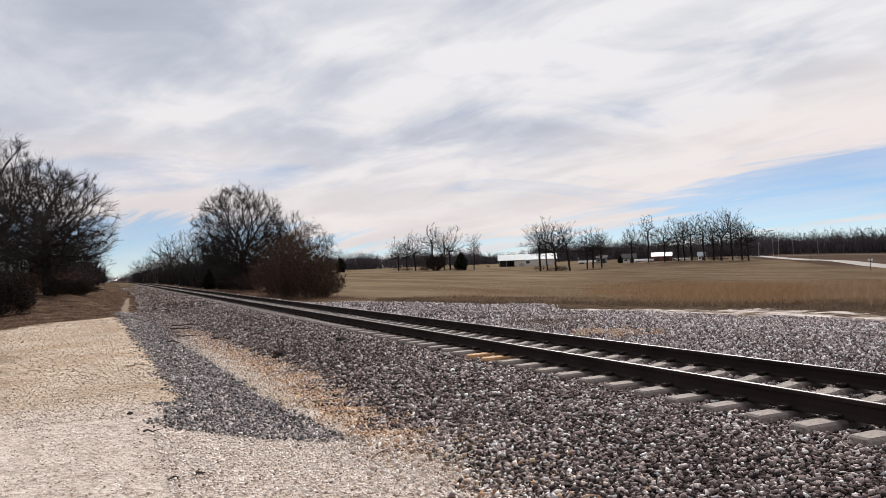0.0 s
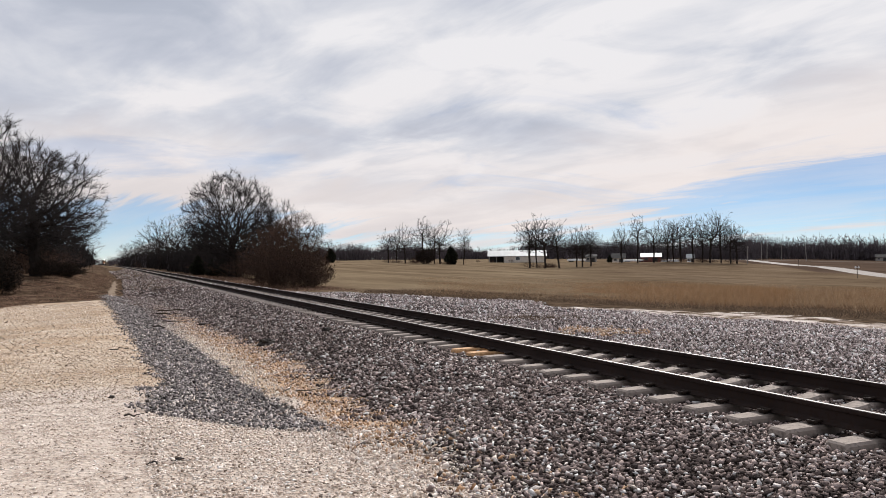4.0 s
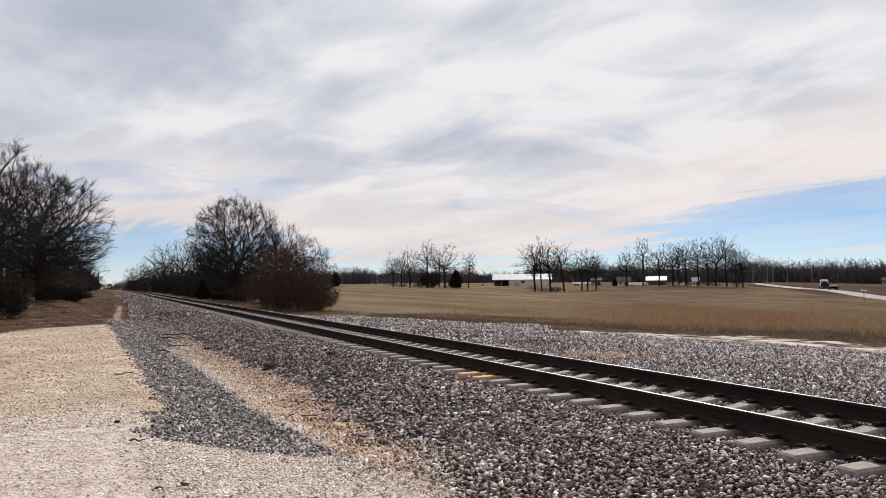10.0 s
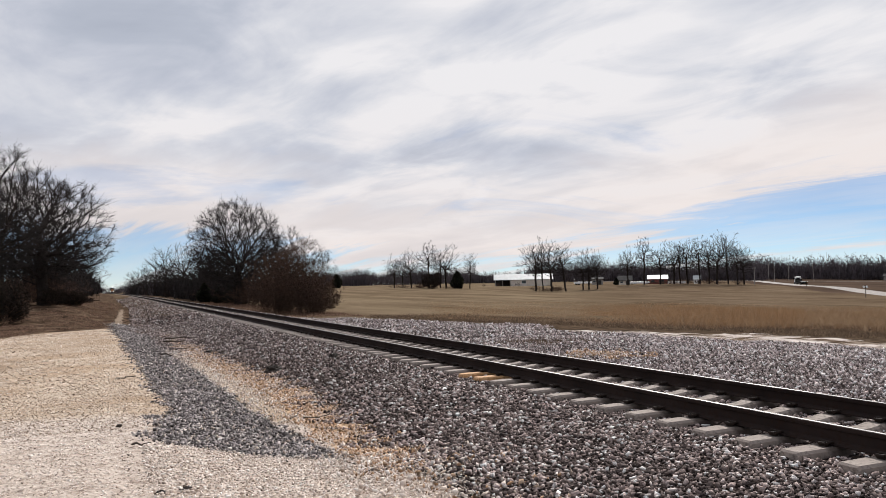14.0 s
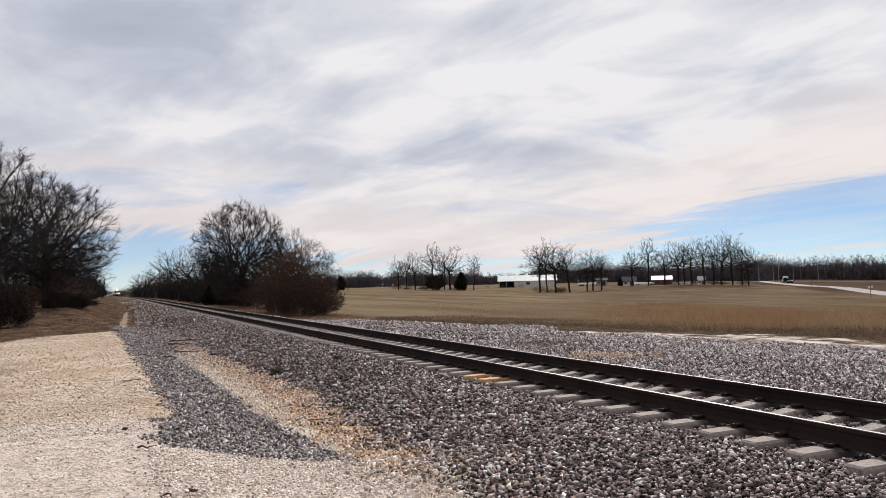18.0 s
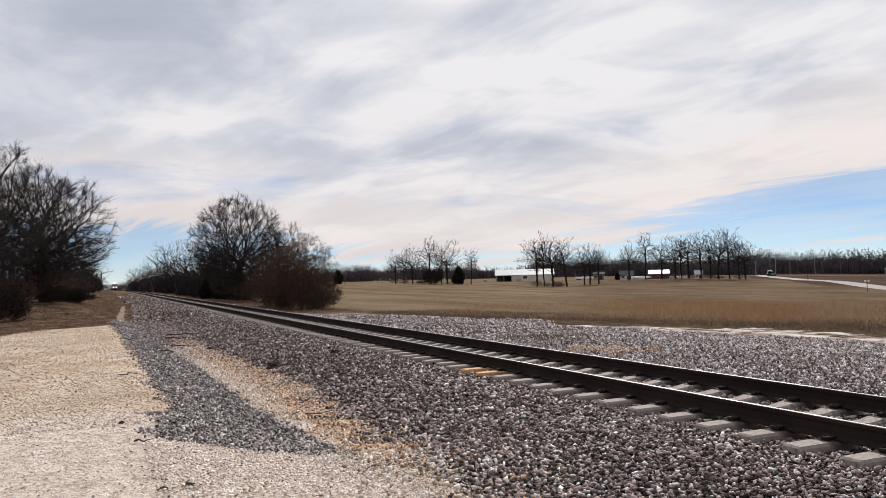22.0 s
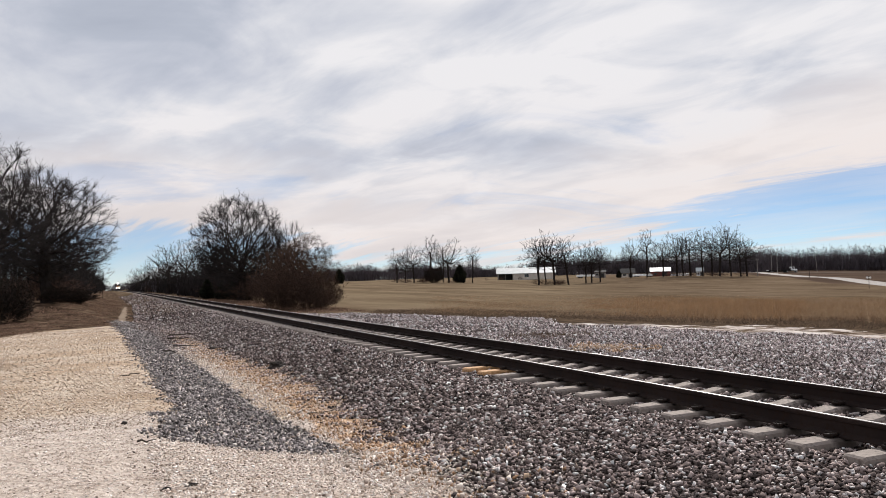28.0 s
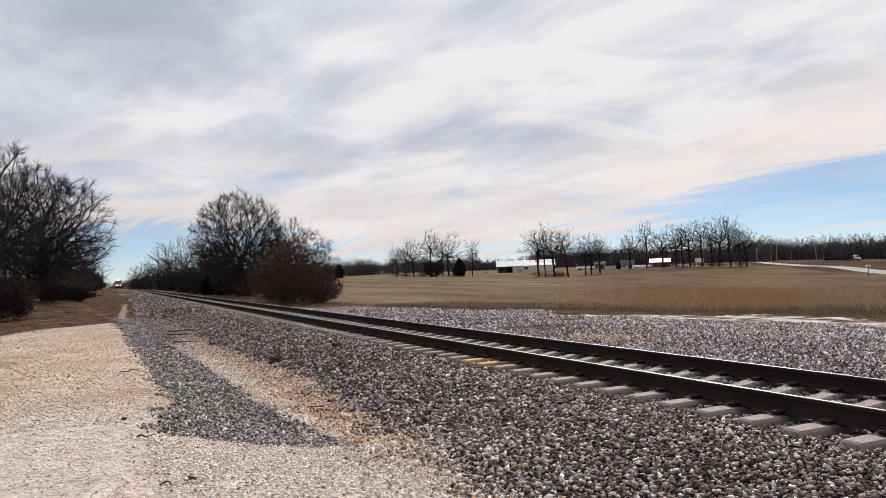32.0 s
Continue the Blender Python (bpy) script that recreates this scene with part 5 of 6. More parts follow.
# ---- dry grass ----
def blades(name, x, y, tall, per, mat, label, seed, spread=0.12, width=0.012, lean=(0.05, 0.6)):
    """Tufts of bent blades joined as stuff."""
    rng = np.random.default_rng(seed)
    n = len(x) * per
    bx, by = np.repeat(x, per) + rng.normal(0, spread, n), np.repeat(y, per) + rng.normal(0, spread, n)
    h = np.repeat(tall, per) * rng.uniform(0.5, 1.1, n)
    a = rng.uniform(0, 2 * np.pi, n)
    b = np.stack([bx, by, surface(bx, by) - 0.03], -1)
    tip = b + np.stack([np.cos(a) * h * rng.uniform(*lean, n), np.sin(a) * h * rng.uniform(*lean, n), h], -1)
    s = np.stack([-np.sin(a), np.cos(a), np.zeros(n)], -1) * (width * rng.uniform(0.7, 1.6, n))[:, None]
    v = np.stack([b - s, b + s, tip], 1).reshape(-1, 3)
    return tagged(new(name, fast_mesh(name, v, np.arange(n * 3).reshape(-1, 3), mat)), label, "grass", kind="stuff")


def fan(n, b0, b1, f0, f1, seed, keep=None):
    rng = np.random.default_rng(seed)
    be, fa = np.radians(rng.uniform(b0, b1, n)), np.sqrt(rng.uniform(f0 * f0, f1 * f1, n))
    x, y = -7.1 + fa * np.sin(be), fa * np.cos(be)
    clump = np.array([noise.noise((a * 0.11, b * 0.11, 2.0)) for a, b in zip(x, y)])
    ok = clump > rng.uniform(-0.9, 0.1, n)
    if keep is not None:
        ok &= keep(x, y)
    return x[ok], y[ok]


def sward(x, y, tall):
    """Grass stands lower farther out and in patches."""
    far = np.hypot(x + 7.1, y)
    patch = np.array([noise.noise((a * 0.07, b * 0.07, 4.0)) for a, b in zip(x, y)])
    return tall * (0.45 + 0.55 * sstep(patch, -0.4, 0.5)) * (1 - 0.75 * sstep(far, 48, 92)) * (0.35 + 0.65 * sstep(x / (y + 1), 0.45, 0.75))


x, y = fan(9000, 18, 57, 26, 56, 299, lambda x, y: (x > field_edge(y) - 1.6 + 0.7 * np.sin(y * 0.9)) & (across(x, y) > 32) & (across(x, y) < 42))
blades("dead_grass", x, y, np.full(len(x), 0.22), 7, M_MATTED, "low matted dead weeds at the field's edge", 300, 0.2, 0.012, (0.5, 2.4))
x, y = fan(17000, 22, 57, 34, 92, 301, lambda x, y: across(x, y) > 37.0 + 0.8 * np.sin(y * 0.7))
blades("tall_grass", x, y, sward(x, y, 1.0), 9, M_STRAW, "tall tan winter grass at the field's edge", 302, 0.35, 0.005, (0.1, 1.5))
x, y = fan(5000, 33, 47, 40, 80, 303, lambda x, y: across(x, y) > 38.0)
blades("red_grass", x, y, sward(x, y, 1.05), 7, M_REDSTRAW, "reddish broomsedge standing in the field", 304, 0.4, 0.006, (0.1, 1.2))
rng = np.random.default_rng(306)
x, y = rng.normal(6.2, 0.9, 130), rng.normal(23.2, 0.7, 130)
blades("dead_grass", x, y, np.full(len(x), 0.16), 7, M_MATTED, "patch of dead weeds on the stones", 310, 0.15, 0.01, (0.3, 1.6))
rng = np.random.default_rng(307)
x, y = rng.uniform(-14, -5.3, 9500), 33 + 85 * rng.random(9500) ** 1.7
clump = bend_noise(x, y, 0.42, 6.0) + rng.uniform(-0.25, 0.25, len(x)) > -0.08
clump &= (y > lot_end(x) + rng.uniform(-1.2, 1.0, len(x))) & (np.abs(x + 6.25 - 0.026 * (y - 48)) > 0.5)
x, y = x[clump], y[clump]
blades("verge_grass", x, y, np.full(len(x), 0.11), 7, M_VERGE, "matted brown grass on the bank past the lot", 308, 0.25, 0.013, (0.5, 2.6))
x, y = rng.uniform(3.2, 9, 2600), rng.uniform(50, 110, 2600)
blades("verge_grass", x, y, np.full(len(x), 0.2), 6, M_VERGE, "matted brown grass on the bank beyond the line", 309, 0.2, 0.014, (0.5, 2.4))


# ---- the farm ----
def at_field(bearing, far, turn=0.0, lift=0.0):
    x, y = field_place(bearing, far)
    return pose(x, y, gz(x, y) + lift, 0, 0, turn)


def gable(bm, w, d, h0, h1, over=0.4):
    """A gabled roof of two thick slabs over w by d, its ridge along x."""
    t = 0.14
    for s in (-1, 1):
        y0, y1 = s * (d / 2 + over), 0.0
        v = [bm.verts.new((sx * (w / 2 + over), yy, zz + k)) for k in (0, t) for sx in (-1, 1) for yy, zz in ((y0, h0 - over * (h1 - h0) / (d / 2)), (y1, h1))]
        for f in ((0, 1, 3, 2), (4, 6, 7, 5), (0, 4, 5, 1), (2, 3, 7, 6), (0, 2, 6, 4), (1, 5, 7, 3)):
            bm.faces.new([v[i] for i in f])
    return bm


def barn(m):
    ob = thing("barn", m, "long low farm barn with a white metal roof and pale walls", "barn")
    w, d, h = 21.0, 10.0, 2.4
    part("roof", gable(bmesh.new(), w, d, h, 4.35), M_ROOF, ob, "white ribbed metal roof")
    bm = boxes((2.9, -d / 2, h / 2, 15.2, 0.2, h), (0, d / 2, h / 2, w, 0.2, h), (w / 2 - 0.1, 0, h / 2, 0.2, d - 0.4, h))
    part("wall", bm, M_SIDING, ob)
    # a dark panel stands in for the shade inside the open bay
    part("bay_shade", boxes((-7.6, 0.6, h / 2, 5.2, 0.2, h)), M_DARK, ob, "dark panel standing in for the open bay's shade")
    for px in (-10.3, -7.6):
        part("post", boxes((px, -d / 2, h / 2, 0.2, 0.2, h)), M_POLE, ob)
    win = part("window", boxes((0.2, -d / 2 - 0.13, 1.5, 1.5, 0.06, 1.1)), M_GLASS, ob, "dark window")
    part("frame", boxes((0.2, -d / 2 - 0.15, 2.09, 1.7, 0.1, 0.08), (0.2, -d / 2 - 0.15, 0.91, 1.7, 0.1, 0.08), (-0.6, -d / 2 - 0.15, 1.5, 0.08, 0.1, 1.1), (1.0, -d / 2 - 0.15, 1.5, 0.08, 0.1, 1.1)), M_WHITE, win)
    for rx in np.arange(-10.5, 10.6, 1.5):
        part("roof_rib", boxes((rx, -2.7, 3.46, 0.08, 0.06, 0.06)), M_ROOF, ob)
    return ob


barn(at_field(28.8, 300, -28))


def shed(m, w, d, h, top, label, name="shed", wall=M_WHITE, roof=M_ROOF):
    ob = thing(name, m, label, "shed")
    part("wall", boxes((0, 0, h / 2, w, d, h)), wall, ob)
    part("roof", gable(bmesh.new(), w, d, h, top, 0.3), roof, ob)
    part("door", boxes((w * 0.2, -d / 2 - 0.03, h * 0.4, min(1.8, w * 0.3), 0.06, h * 0.8)), M_DARK, ob, "dark doorway")
    part("window", boxes((-w * 0.25, -d / 2 - 0.03, h * 0.6, min(1.2, w * 0.22), 0.06, h * 0.34)), M_GLASS, ob)
    return ob


shed(at_field(38.1, 300, -38), 6.8, 5.0, 2.3, 3.5, "small dark red farm shed with a white roof", wall=M_REDWALL, roof=M_WHITE)
shed(at_field(40.7, 320, -40), 2.4, 3.0, 2.2, 3.4, "narrow white outbuilding behind the trees")
shed(at_field(35.9, 312, -36), 5.0, 5.0, 1.8, 3.4, "dark-roofed farm shed beside the grove", wall=M_SIDING, roof=M_DARK)
# building added in place of a tan field patch on the slope behind the trees
shed(at_field(52.3, 545, -52), 7.0, 5.0, 2.6, 4.0, "grey building added for a tan field patch by the far woods", name="patch_building", wall=M_POLE, roof=M_DARK)
shed(at_field(34.0, 330, -35), 4.4, 4.0, 2.2, 3.0, "low weathered farm shed under the trees", wall=M_POLE, roof=M_DARK)


def box_trailer(m, label):
    ob = thing("farm_trailer", m, label, "trailer")
    part("body", boxes((0, 0, 0.95, 7.0, 2.3, 0.7), bevel=0.05), M_WHITE, ob)
    for sx in (-2.6, -1.6, 2.4):
        for sy in (-1.0, 1.0):
            part("wheel", tube(bmesh.new(), (sx, sy - 0.12, 0.42), (sx, sy + 0.12, 0.42), 0.42, sides=16), M_TYRE, ob)
    return ob


box_trailer(at_field(36.9, 296, -37), "long low white farm trailer parked by the shed")
box_trailer(at_field(39.3, 300, -37), "long low white farm trailer parked by the grove")
box_trailer(at_field(33.0, 320, -37), "long low white farm trailer parked by the barn")


# ---- poles and signs along the roads ----
def utility_pole(m, tall, label):
    ob = thing("utility_pole", m, label, "utility pole", "poles along the farm roads")
    part("shaft", tube(bmesh.new(), (0, 0, -0.3), (0, 0, tall), 0.17, 0.11, 10), M_POLE, ob)
    part("crossarm", boxes((0, 0.12, tall - 0.6, 0.9, 0.1, 0.12)), M_POLE, ob)
    for sx in (-0.38, 0.38):
        part("insulator", tube(bmesh.new(), (sx, 0.12, tall - 0.54), (sx, 0.12, tall - 0.38), 0.05, 0.035, 8), M_WHITE, ob)
    return ob


for bearing, far, tall, tilt in ((45.25, 470, 9.5, 0), (45.58, 420, 10.8, 0.6), (46.46, 500, 9.6, 0), (47.97, 470, 12.0, -3.5), (44.36, 300, 6.5, 0)):
    x, y = field_place(bearing, far)
    utility_pole(pose(x, y, gz(x, y), 0, tilt, -45), tall, "leaning weathered wooden utility pole by the farm road" if tilt < -1 else "weathered wooden utility pole by the farm road")
x, y = field_place(34.0, 262)
yard = thing("yard_lamp", pose(x, y, gz(x, y), 0, 0, -34), "thin yard lamp post with a white lamp head", "lamp post")
part("post", tube(bmesh.new(), (0, 0, -0.3), (0, 0, 5.6), 0.09, 0.07, 8), M_POLE, yard)
part("arm", tube(bmesh.new(), (0, 0, 5.5), (0.9, -0.2, 5.75), 0.04, 0.04, 6), M_GALV, yard)
part("lamp_head", box(bmesh.new(), 0.95, -0.2, 5.7, 0.6, 0.4, 0.35, 0.08, 0.6), M_WHITE, yard, "white lamp head")
x, y = field_place(50.9, 160)
sign = thing("road_sign", pose(x, y, gz(x, y), 0, 0, -51), "white road signs on a dark post by the road", "road sign")
part("post", boxes((0, 0, 1.1, 0.10, 0.10, 2.3)), M_STICK, sign)
for s in (-1, 1):
    part("panel", boxes((0, 0, 0, 0.33, 0.03, 0.33), bevel=0.01), M_WHITE, sign, "white square panel set on its corner", pose(s * 0.24, -0.08, 2.0, 0, 45, 0))
x, y = field_place(47.5, 250)
stake = thing("marker_post", pose(x, y, gz(x, y), 0, 0, -45), "thin dark wooden marker post by the road", "post")
part("post", boxes((0, 0, 0.9, 0.12, 0.12, 2.0)), M_STICK, stake)


# ---- small things beside the line ----
def stick(name, a, b, r, label, category="stick", kink=0.08, mat=None):
    ob = thing(name, pose(a[0], a[1], gz(a[0], a[1])), label, category)
    rnd = random.Random(int(a[0] * 100 + a[1] * 10))
    bm = bmesh.new()
    p, n = Vector((0, 0, a[2])), 4
    for i in range(n):
        t = (i + 1) / n
        q = Vector(((b[0] - a[0]) * t, (b[1] - a[1]) * t, a[2] + (b[2] - a[2]) * t)) + Vector((rnd.gauss(0, kink), rnd.gauss(0, kink), rnd.gauss(0, kink * 0.4))) * (t < 1) * 0.5
        tube(bm, p, q, r * (1 - 0.15 * i), r * (1 - 0.15 * (i + 1)), 6)
        p = q
    part("shaft", bm, mat or M_STICK, ob)
    return ob


stick("stake", (-4.5, 50.0, 0.0), (-4.75, 50.0, 0.95), 0.035, "thin rusty stake leaning in the gravel", "stake", 0.0)
for a, b, r in (((-5.52, 25.05, 0.07), (-5.28, 23.8, 0.08), 0.03), ((-4.8, 33.5, 0.08), (-3.85, 32.8, 0.1), 0.03), ((-5.0, 31.5, 0.08), (-4.3, 31.0, 0.1), 0.03), ((-4.9, 27.5, 0.06), (-4.5, 27.0, 0.08), 0.02), ((-6.85, 16.7, 0.02), (-6.5, 16.6, 0.03), 0.012), ((-6.8, 9.4, 0.03), (-6.6, 9.38, 0.04), 0.012), ((-4.0, 11.9, 0.05), (-3.8, 11.8, 0.32), 0.006), ((-4.3, 12.0, 0.05), (-3.95, 11.75, 0.1), 0.009), ((-4.5, 12.0, 0.05), (-4.25, 11.9, 0.22), 0.006)):
    stick("stick", a, b, r, "weathered dead stick lying on the gravel")


def clod(x, y, sx, sy, sz, label):
    bm = bmesh.new()
    bmesh.ops.create_icosphere(bm, subdivisions=3, radius=1.0)
    for v in bm.verts:
        k = 1 + 0.5 * noise.noise(v.co * 2.0 + Vector((x, y, 0))) + 0.2 * noise.noise(v.co * 6.0)
        v.co = Vector((v.co.x * sx * k, v.co.y * sy * k, v.co.z * sz * k))
    me = bpy.data.meshes.new("clod")
    bm.to_mesh(me)
    bm.free()
    me.materials.append(M_ROCK)
    ob = new("clod", me)
    ob.location = (x, y, gz(x, y) + sz * 0.5)
    return tagged(ob, label, "clod")


clod(-3.5, 18.3, 0.19, 0.15, 0.10, "dark clod of earth on the ballast slope")
clod(-2.1, 18.3, 0.11, 0.09, 0.06, "dark clod of earth on the ballast slope")
clod(-6.65, 7.08, 0.045, 0.035, 0.03, "small dark stone on the pale gravel")
clod(-6.44, 7.17, 0.05, 0.03, 0.025, "small dark stone on the pale gravel")
clod(-4.05, 25.6, 0.16, 0.12, 0.07, "dark tuft of dead weed on the gravel")
clod(-6.9, 10.9, 0.035, 0.03, 0.02, "dark tuft of dead weed on the lot")


# ---- the truck with its flatbed trailer ----
def wheel(parent, x, y, z, r, w, m_rim=M_GALV):
    ob = part("wheel", tube(bmesh.new(), (0, -w / 2, 0), (0, w / 2, 0), r * 0.55, sides=14), m_rim, parent, "", pose(x, y, z))
    bm = bmesh.new()
    n = 20
    rings = []
    for i in range(n):
        a = 2 * math.pi * i / n
        rings.append([bm.verts.new((rr * math.cos(a), yy, rr * math.sin(a))) for rr, yy in ((r * 0.55, -w / 2), (r * 0.92, -w / 2), (r, -w * 0.35), (r, w * 0.35), (r * 0.92, w / 2), (r * 0.55, w / 2))])
    for i in range(n):
        for j in range(6):
            bm.faces.new((rings[i][j], rings[i][(j + 1) % 6], rings[(i + 1) % n][(j + 1) % 6], rings[(i + 1) % n][j]))
    part("tyre", bm, M_TYRE, ob, "black rubber tyre")
    return ob


truck = thing("truck", pose(0, 0, 0), "white day-cab truck pulling a flatbed trailer", "truck")
part("chassis", boxes((-1.2, 0, 0.85, 6.6, 0.9, 0.3), bevel=0.02), M_BLACK, truck)
cab = bmesh.new()
box(cab, 0.4, 0, 1.95, 1.9, 2.3, 1.9, 0.14, 0.93)
part("cab", cab, M_WHITE, truck, "white painted cab")
part("hood", box(bmesh.new(), 1.95, 0, 1.35, 1.5, 1.9, 1.0, 0.16, 0.86), M_WHITE, truck, "sloping white hood")
part("fairing", box(bmesh.new(), -0.4, 0, 2.75, 1.0, 2.1, 0.5, 0.12, 0.85), M_WHITE, truck)
part("windscreen", boxes((1.335, 0, 2.3, 0.06, 1.9, 0.75)), M_GLASS, truck, "dark glass windscreen")
for s in (-1, 1):
    part("side_window", boxes((0.55, s * 1.135, 2.3, 0.9, 0.04, 0.65)), M_GLASS, truck, "dark side window")
    part("mirror", boxes((1.3, s * 1.35, 2.15, 0.1, 0.16, 0.5)), M_BLACK, truck)
    part("headlight", boxes((2.66, s * 0.75, 1.15, 0.06, 0.3, 0.22)), M_GALV, truck)
    part("fuel_tank", tube(bmesh.new(), (-1.1, s * 0.85, 0.75), (0.2, s * 0.85, 0.75), 0.32, sides=14), M_BLACK, truck)
    part("mudguard", boxes((2.0, s * 1.0, 1.05, 1.2, 0.3, 0.12), bevel=0.03), M_WHITE, truck)
    wheel(truck, 1.95, s * 1.0, 0.5, 0.5, 0.28)
    for ax in (-2.3, -3.6):
        wheel(truck, ax, s * 0.95, 0.5, 0.5, 0.5)
part("bumper", boxes((2.75, 0, 0.65, 0.14, 2.2, 0.35), bevel=0.03), M_GALV, truck)
part("rear_window", boxes((-0.56, 0, 2.2, 0.05, 1.4, 0.5)), M_GLASS, truck)
part("headache_rack", boxes((-0.85, 0, 1.5, 0.12, 2.3, 1.0)), M_BLACK, truck, "dark rack behind the cab")
part("exhaust_stack", tube(bmesh.new(), (-0.75, 1.0, 0.9), (-0.75, 1.0, 3.0), 0.07, sides=10), M_GALV, truck)
part("fifth_wheel", boxes((-2.9, 0, 1.1, 1.2, 1.0, 0.12), bevel=0.02), M_BLACK, truck)

trailer = thing("flatbed_trailer", pose(0, 0, 0), "long empty dark flatbed trailer behind the truck", "trailer")
part("gooseneck", boxes((-0.6, 0, 1.3, 2.6, 2.2, 0.22), bevel=0.02), M_BLACK, trailer)
part("deck", boxes((-7.0, 0, 0.95, 10.4, 2.5, 0.18), bevel=0.02), M_BLACK, trailer, "dark plank deck")
part("frame_rail", boxes((-6.2, 0.6, 0.60, 10.6, 0.18, 0.52), (-6.2, -0.6, 0.60, 10.6, 0.18, 0.52)), M_BLACK, trailer)
for s in (-1, 1):
    for ax in (-9.8, -10.9):
        wheel(trailer, ax, s * 1.0, 0.42, 0.42, 0.45)
    part("side_rail", boxes((-7.0, s * 1.28, 0.84, 10.4, 0.06, 0.46)), M_BLACK, trailer)
    part("fender", boxes((-10.35, s * 1.12, 1.12, 2.3, 0.3, 0.12), bevel=0.03), M_BLACK, trailer, "dark wheel fender")
    part("tail_lamp", boxes((-12.23, s * 1.0, 0.8, 0.06, 0.3, 0.14)), M_LOCONOSE, trailer)
part("ramp", boxes((-12.1, 0, 1.1, 0.12, 2.3, 0.36)), M_WHITE, trailer, "pale tailboard with markings")


# ---- the train ----
def bogie(parent, y, ry=0.0, axles=(-1.05, 1.05)):
    ob = part("bogie", boxes((-0.95, 0, 0.55, 0.16, 2.9, 0.35), (0.95, 0, 0.55, 0.16, 2.9, 0.35), (0, 0, 0.6, 1.8, 0.5, 0.3), bevel=0.03), M_BLACK, parent, "", pose(0, y, 0))
    for ax in axles:
        for s in (-1, 1):
            part("rail_wheel", tube(bmesh.new(), (s * 0.69, ax, 0.46), (s * 0.82, ax, 0.46), 0.46, sides=18), M_GALV, ob)
    return ob


def locomotive(m):
    """Faces -y; the origin is under its front coupling at the rail top."""
    ob = thing("locomotive", m, "dark diesel freight locomotive with lit headlights", "locomotive", "the freight train")
    part("underframe", boxes((0, 11.0, 1.45, 3.0, 21.6, 0.3), bevel=0.04), M_LOCO, ob)
    part("long_hood", box(bmesh.new(), 0, 13.6, 2.95, 1.9, 15.5, 2.7, 0.12), M_LOCO, ob, "long dark engine hood")
    part("cab", box(bmesh.new(), 0, 4.5, 3.1, 3.0, 2.6, 3.0, 0.15), M_LOCO, ob)
    part("nose", box(bmesh.new(), 0, 2.3, 2.35, 1.9, 1.9, 1.5, 0.14, 0.9), M_LOCONOSE, ob, "orange nose hood")
    for s in (-1, 1):
        part("windscreen", boxes((s * 0.7, 3.17, 3.85, 0.9, 0.06, 0.6)), M_GLASS, ob)
        part("side_window", boxes((s * 1.51, 4.4, 3.8, 0.05, 1.6, 0.65)), M_GLASS, ob)
        part("ditch_light", tube(bmesh.new(), (s * 1.0, 0.75, 1.75), (s * 1.0, 0.62, 1.75), 0.16, sides=12), M_LAMP, ob, "lit ditch light")
        part("handrail", boxes((s * 1.45, 12.6, 2.55, 0.05, 17.0, 0.05)), M_GALV, ob)
        for k in range(8):
            part("handrail_post", boxes((s * 1.45, 4.6 + k * 2.2, 2.08, 0.05, 0.05, 0.95)), M_GALV, ob)
        part("number_board", boxes((s * 0.85, 3.16, 4.3, 0.6, 0.06, 0.2)), M_WHITE, ob)
    part("headlight", tube(bmesh.new(), (0, 3.16, 4.38), (0, 3.02, 4.38), 0.26, sides=12), M_LAMP, ob, "lit headlight")
    part("fuel_tank", box(bmesh.new(), 0, 11.0, 0.85, 2.6, 6.0, 0.9, 0.15), M_BLACK, ob)
    part("plow", box(bmesh.new(), 0, 0.7, 0.6, 2.8, 0.5, 0.8, 0.05, 0.8), M_BLACK, ob)
    part("fan_housing", boxes((0, 18.5, 4.45, 1.9, 4.0, 0.35), bevel=0.06), M_LOCO, ob)
    bogie(ob, 4.0, axles=(-1.8, 0, 1.8)), bogie(ob, 18.0, axles=(-1.8, 0, 1.8))
    return ob


def hopper(m):
    ob = thing("hopper_car", m, "grey covered hopper freight car coupled in the train", "freight car", "the freight train")
    part("body", box(bmesh.new(), 0, 8.8, 2.9, 3.1, 15.8, 3.0, 0.25), M_CAR, ob)
    part("roof_walk", boxes((0, 8.8, 4.48, 0.9, 15.4, 0.1)), M_GALV, ob)
    for k in range(3):
        part("chute", box(bmesh.new(), 0, 4.2 + k * 4.6, 0.95, 1.3, 2.0, 1.0, 0.05), M_CAR, ob, "", Matrix.Identity(4))
    for k in range(11):
        for s in (-1, 1):
            part("side_rib", boxes((s * 1.58, 1.5 + k * 1.46, 2.9, 0.07, 0.12, 2.6)), M_CAR, ob)
    part("sill", boxes((0, 8.8, 1.25, 2.6, 17.2, 0.3)), M_BLACK, ob)
    bogie(ob, 2.4), bogie(ob, 15.2)
    return ob


loco = locomotive(pose(0, 780, 0))
second = hopper(pose(0, 803, 0))
consist = [loco, second] + [copy_thing(second, pose(0, 803 + 18.2 * k, 0)) for k in range(1, 9)]
offsets = [0.0] + [22.8 + 18.2 * k for k in range(9)]


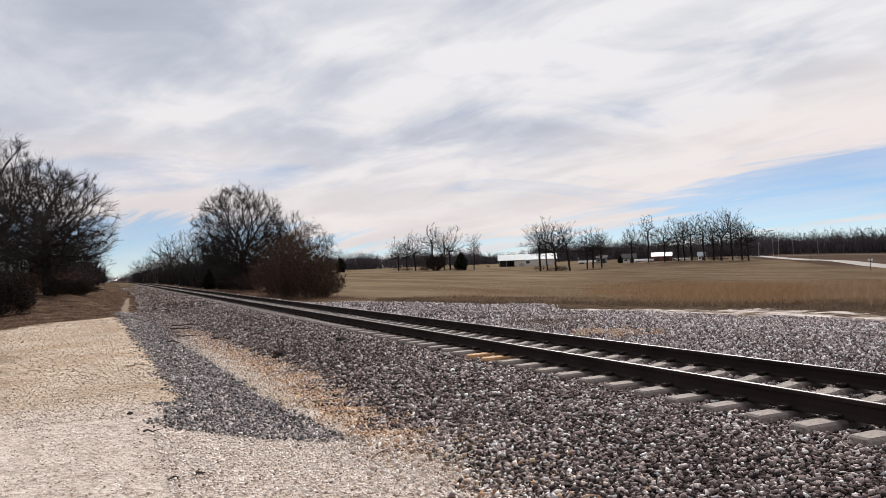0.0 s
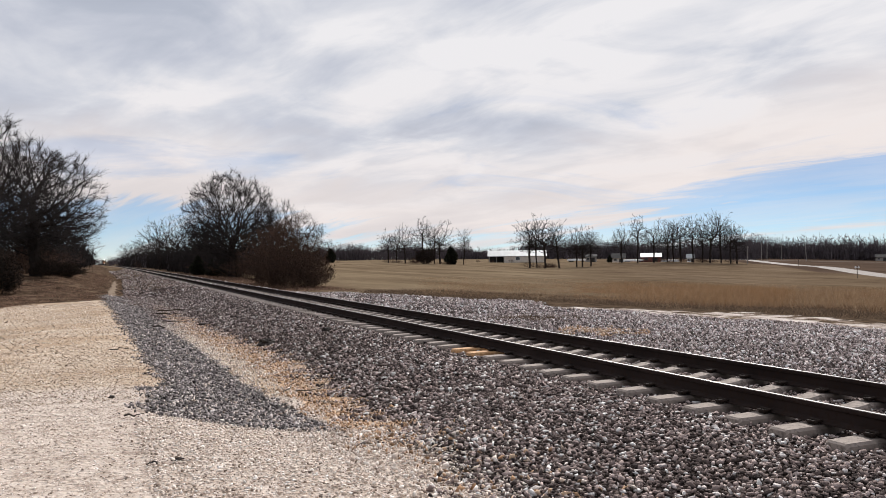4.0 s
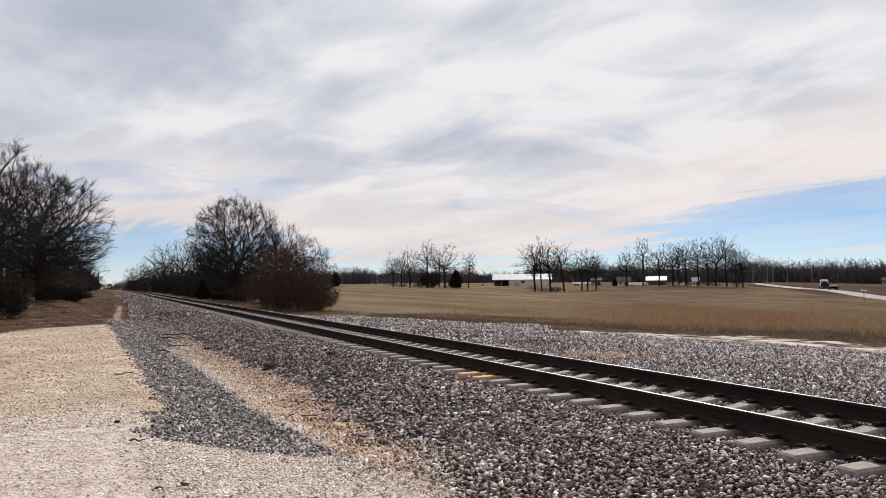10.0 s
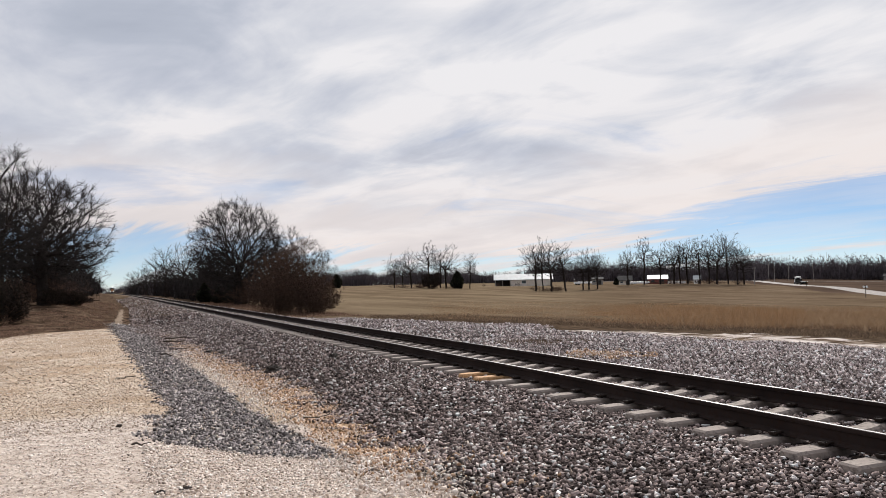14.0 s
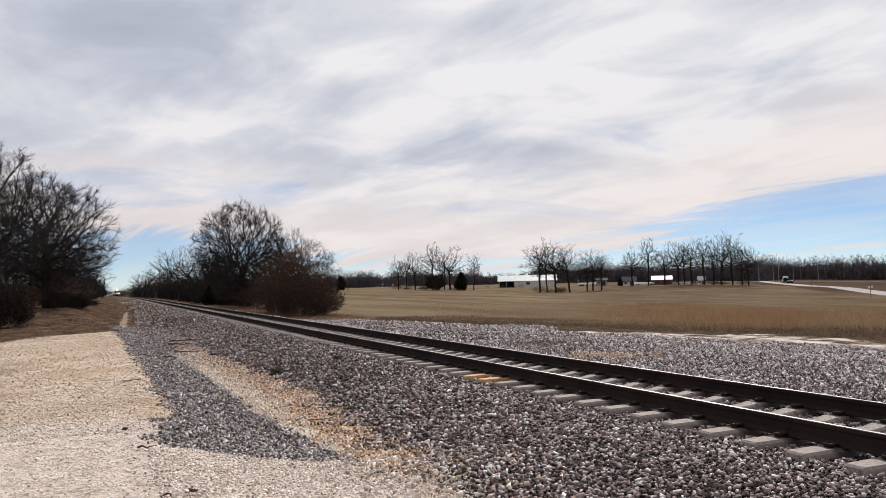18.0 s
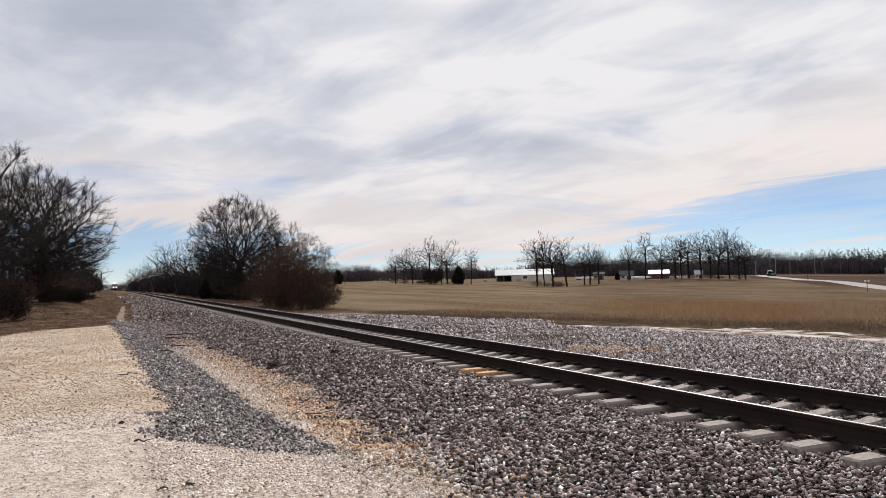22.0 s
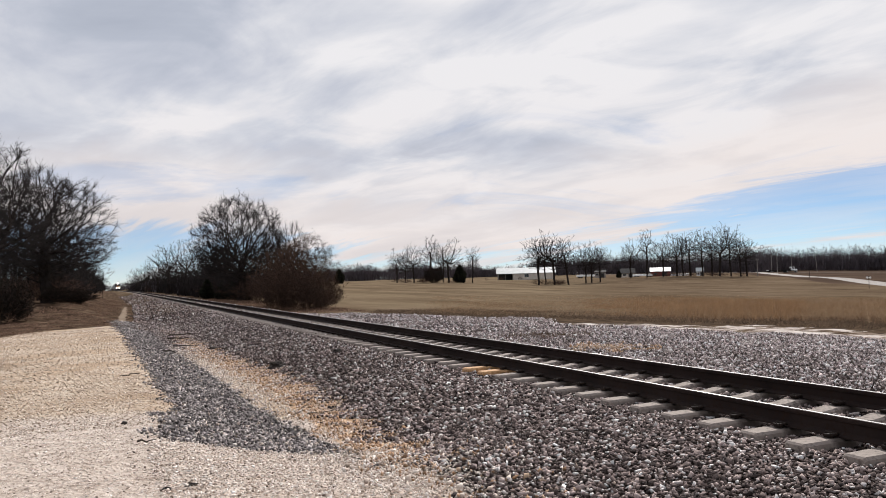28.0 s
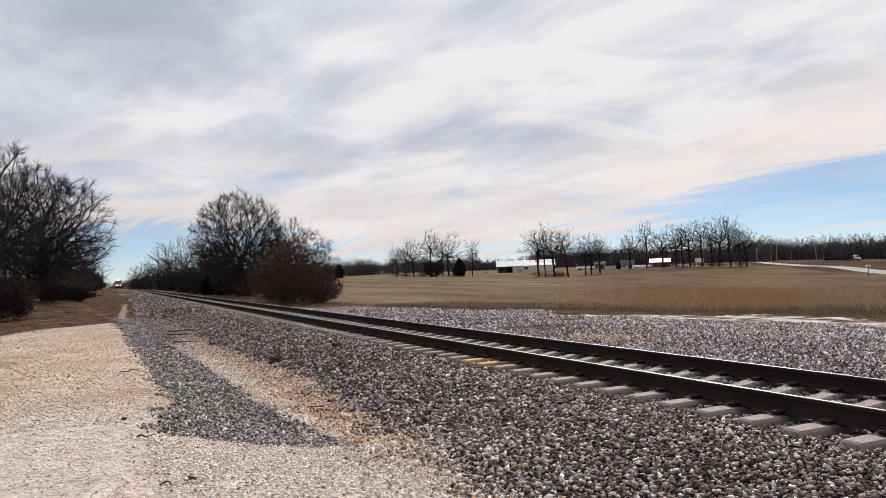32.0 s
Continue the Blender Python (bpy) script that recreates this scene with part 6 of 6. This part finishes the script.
# ---- what moves ----
def road_point(s):
    """The truck's way: along the road, round the corner, down the side road; s is metres from the corner."""
    r = 16.0
    if s < -r:
        p, d = CORNER + ROAD_WAY * s, ROAD_WAY
    elif s > r * 0.57:
        p, d = CORNER + SIDE_WAY * (r + s - r * 0.57), SIDE_WAY
    else:
        a = (s + r) / (r * 1.57) * math.pi / 2
        c = CORNER - ROAD_WAY * r + SIDE_WAY * r
        p = c - SIDE_WAY * r * math.cos(a) + ROAD_WAY * r * math.sin(a)
        d = ROAD_WAY * math.cos(a) + SIDE_WAY * math.sin(a)
    shift = Vector((d.y, -d.x)) * 1.6
    return p + shift, d


TRUCK_AT = ((0, -335), (5.5, -257), (7, -233), (9, -205), (11, -176), (13, -146), (17, -94), (19, -69), (21, -43.5), (23, -24), (25, -12.5), (26, -6), (27.5, 4.5), (29, 14.5), (30, 21.5), (31, 29.5), (32, 38.5))


def along(t):
    """Metres from the corner, gliding through the table."""
    T, S = zip(*TRUCK_AT)
    i = max(0, min(len(T) - 2, sum(1 for v in T if v <= t) - 1))

    def slope(k):
        a, b = max(k - 1, 0), min(k + 1, len(T) - 1)
        return (S[b] - S[a]) / (T[b] - T[a])
    h = T[i + 1] - T[i]
    u = (t - T[i]) / h
    return (2 * u ** 3 - 3 * u * u + 1) * S[i] + (u ** 3 - 2 * u * u + u) * h * slope(i) + (3 * u * u - 2 * u ** 3) * S[i + 1] + (u ** 3 - u * u) * h * slope(i + 1)


def on_road(front, back):
    """The pose of a vehicle whose front and back ride on two points of the way."""
    (pa, _), (pb, _) = road_point(front), road_point(back)
    d = (pa - pb).normalized()
    za, zb = gz(pa.x, pa.y) + 0.17, gz(pb.x, pb.y) + 0.17
    return pa, d, za, math.atan2(za - zb, (pa - pb).length)


def motions():
    tractor_rows, trailer_rows = [], []
    for i in range(0, 65):
        t = i * 0.5
        s = along(t)
        p, d, z, pitch = on_road(s + 1.95, s - 2.9)
        turn = math.degrees(math.atan2(d.y, d.x))
        q = p - d * 1.95
        tractor_rows.append((t, pose(q.x, q.y, z - 1.95 * math.sin(pitch), 0, -math.degrees(pitch), turn)))
        p, d, z, pitch = on_road(s - 2.9, s - 13.2)
        trailer_rows.append((t, pose(p.x, p.y, z, 0, -math.degrees(pitch), math.degrees(math.atan2(d.y, d.x)))))
    walk(truck, tractor_rows)
    walk(trailer, trailer_rows)
    for ob, off in zip(consist, offsets):
        rows = []
        for i in range(0, 17):
            t = i * 2.0
            y = 790 - 9.2 * t + off
            rows.append((t, pose(0, y, float(grade(y)) + RAIL_TOP, math.degrees(math.atan2(float(grade(y + 9)) - float(grade(y - 9)), 18)))))
        walk(ob, rows)


motions()
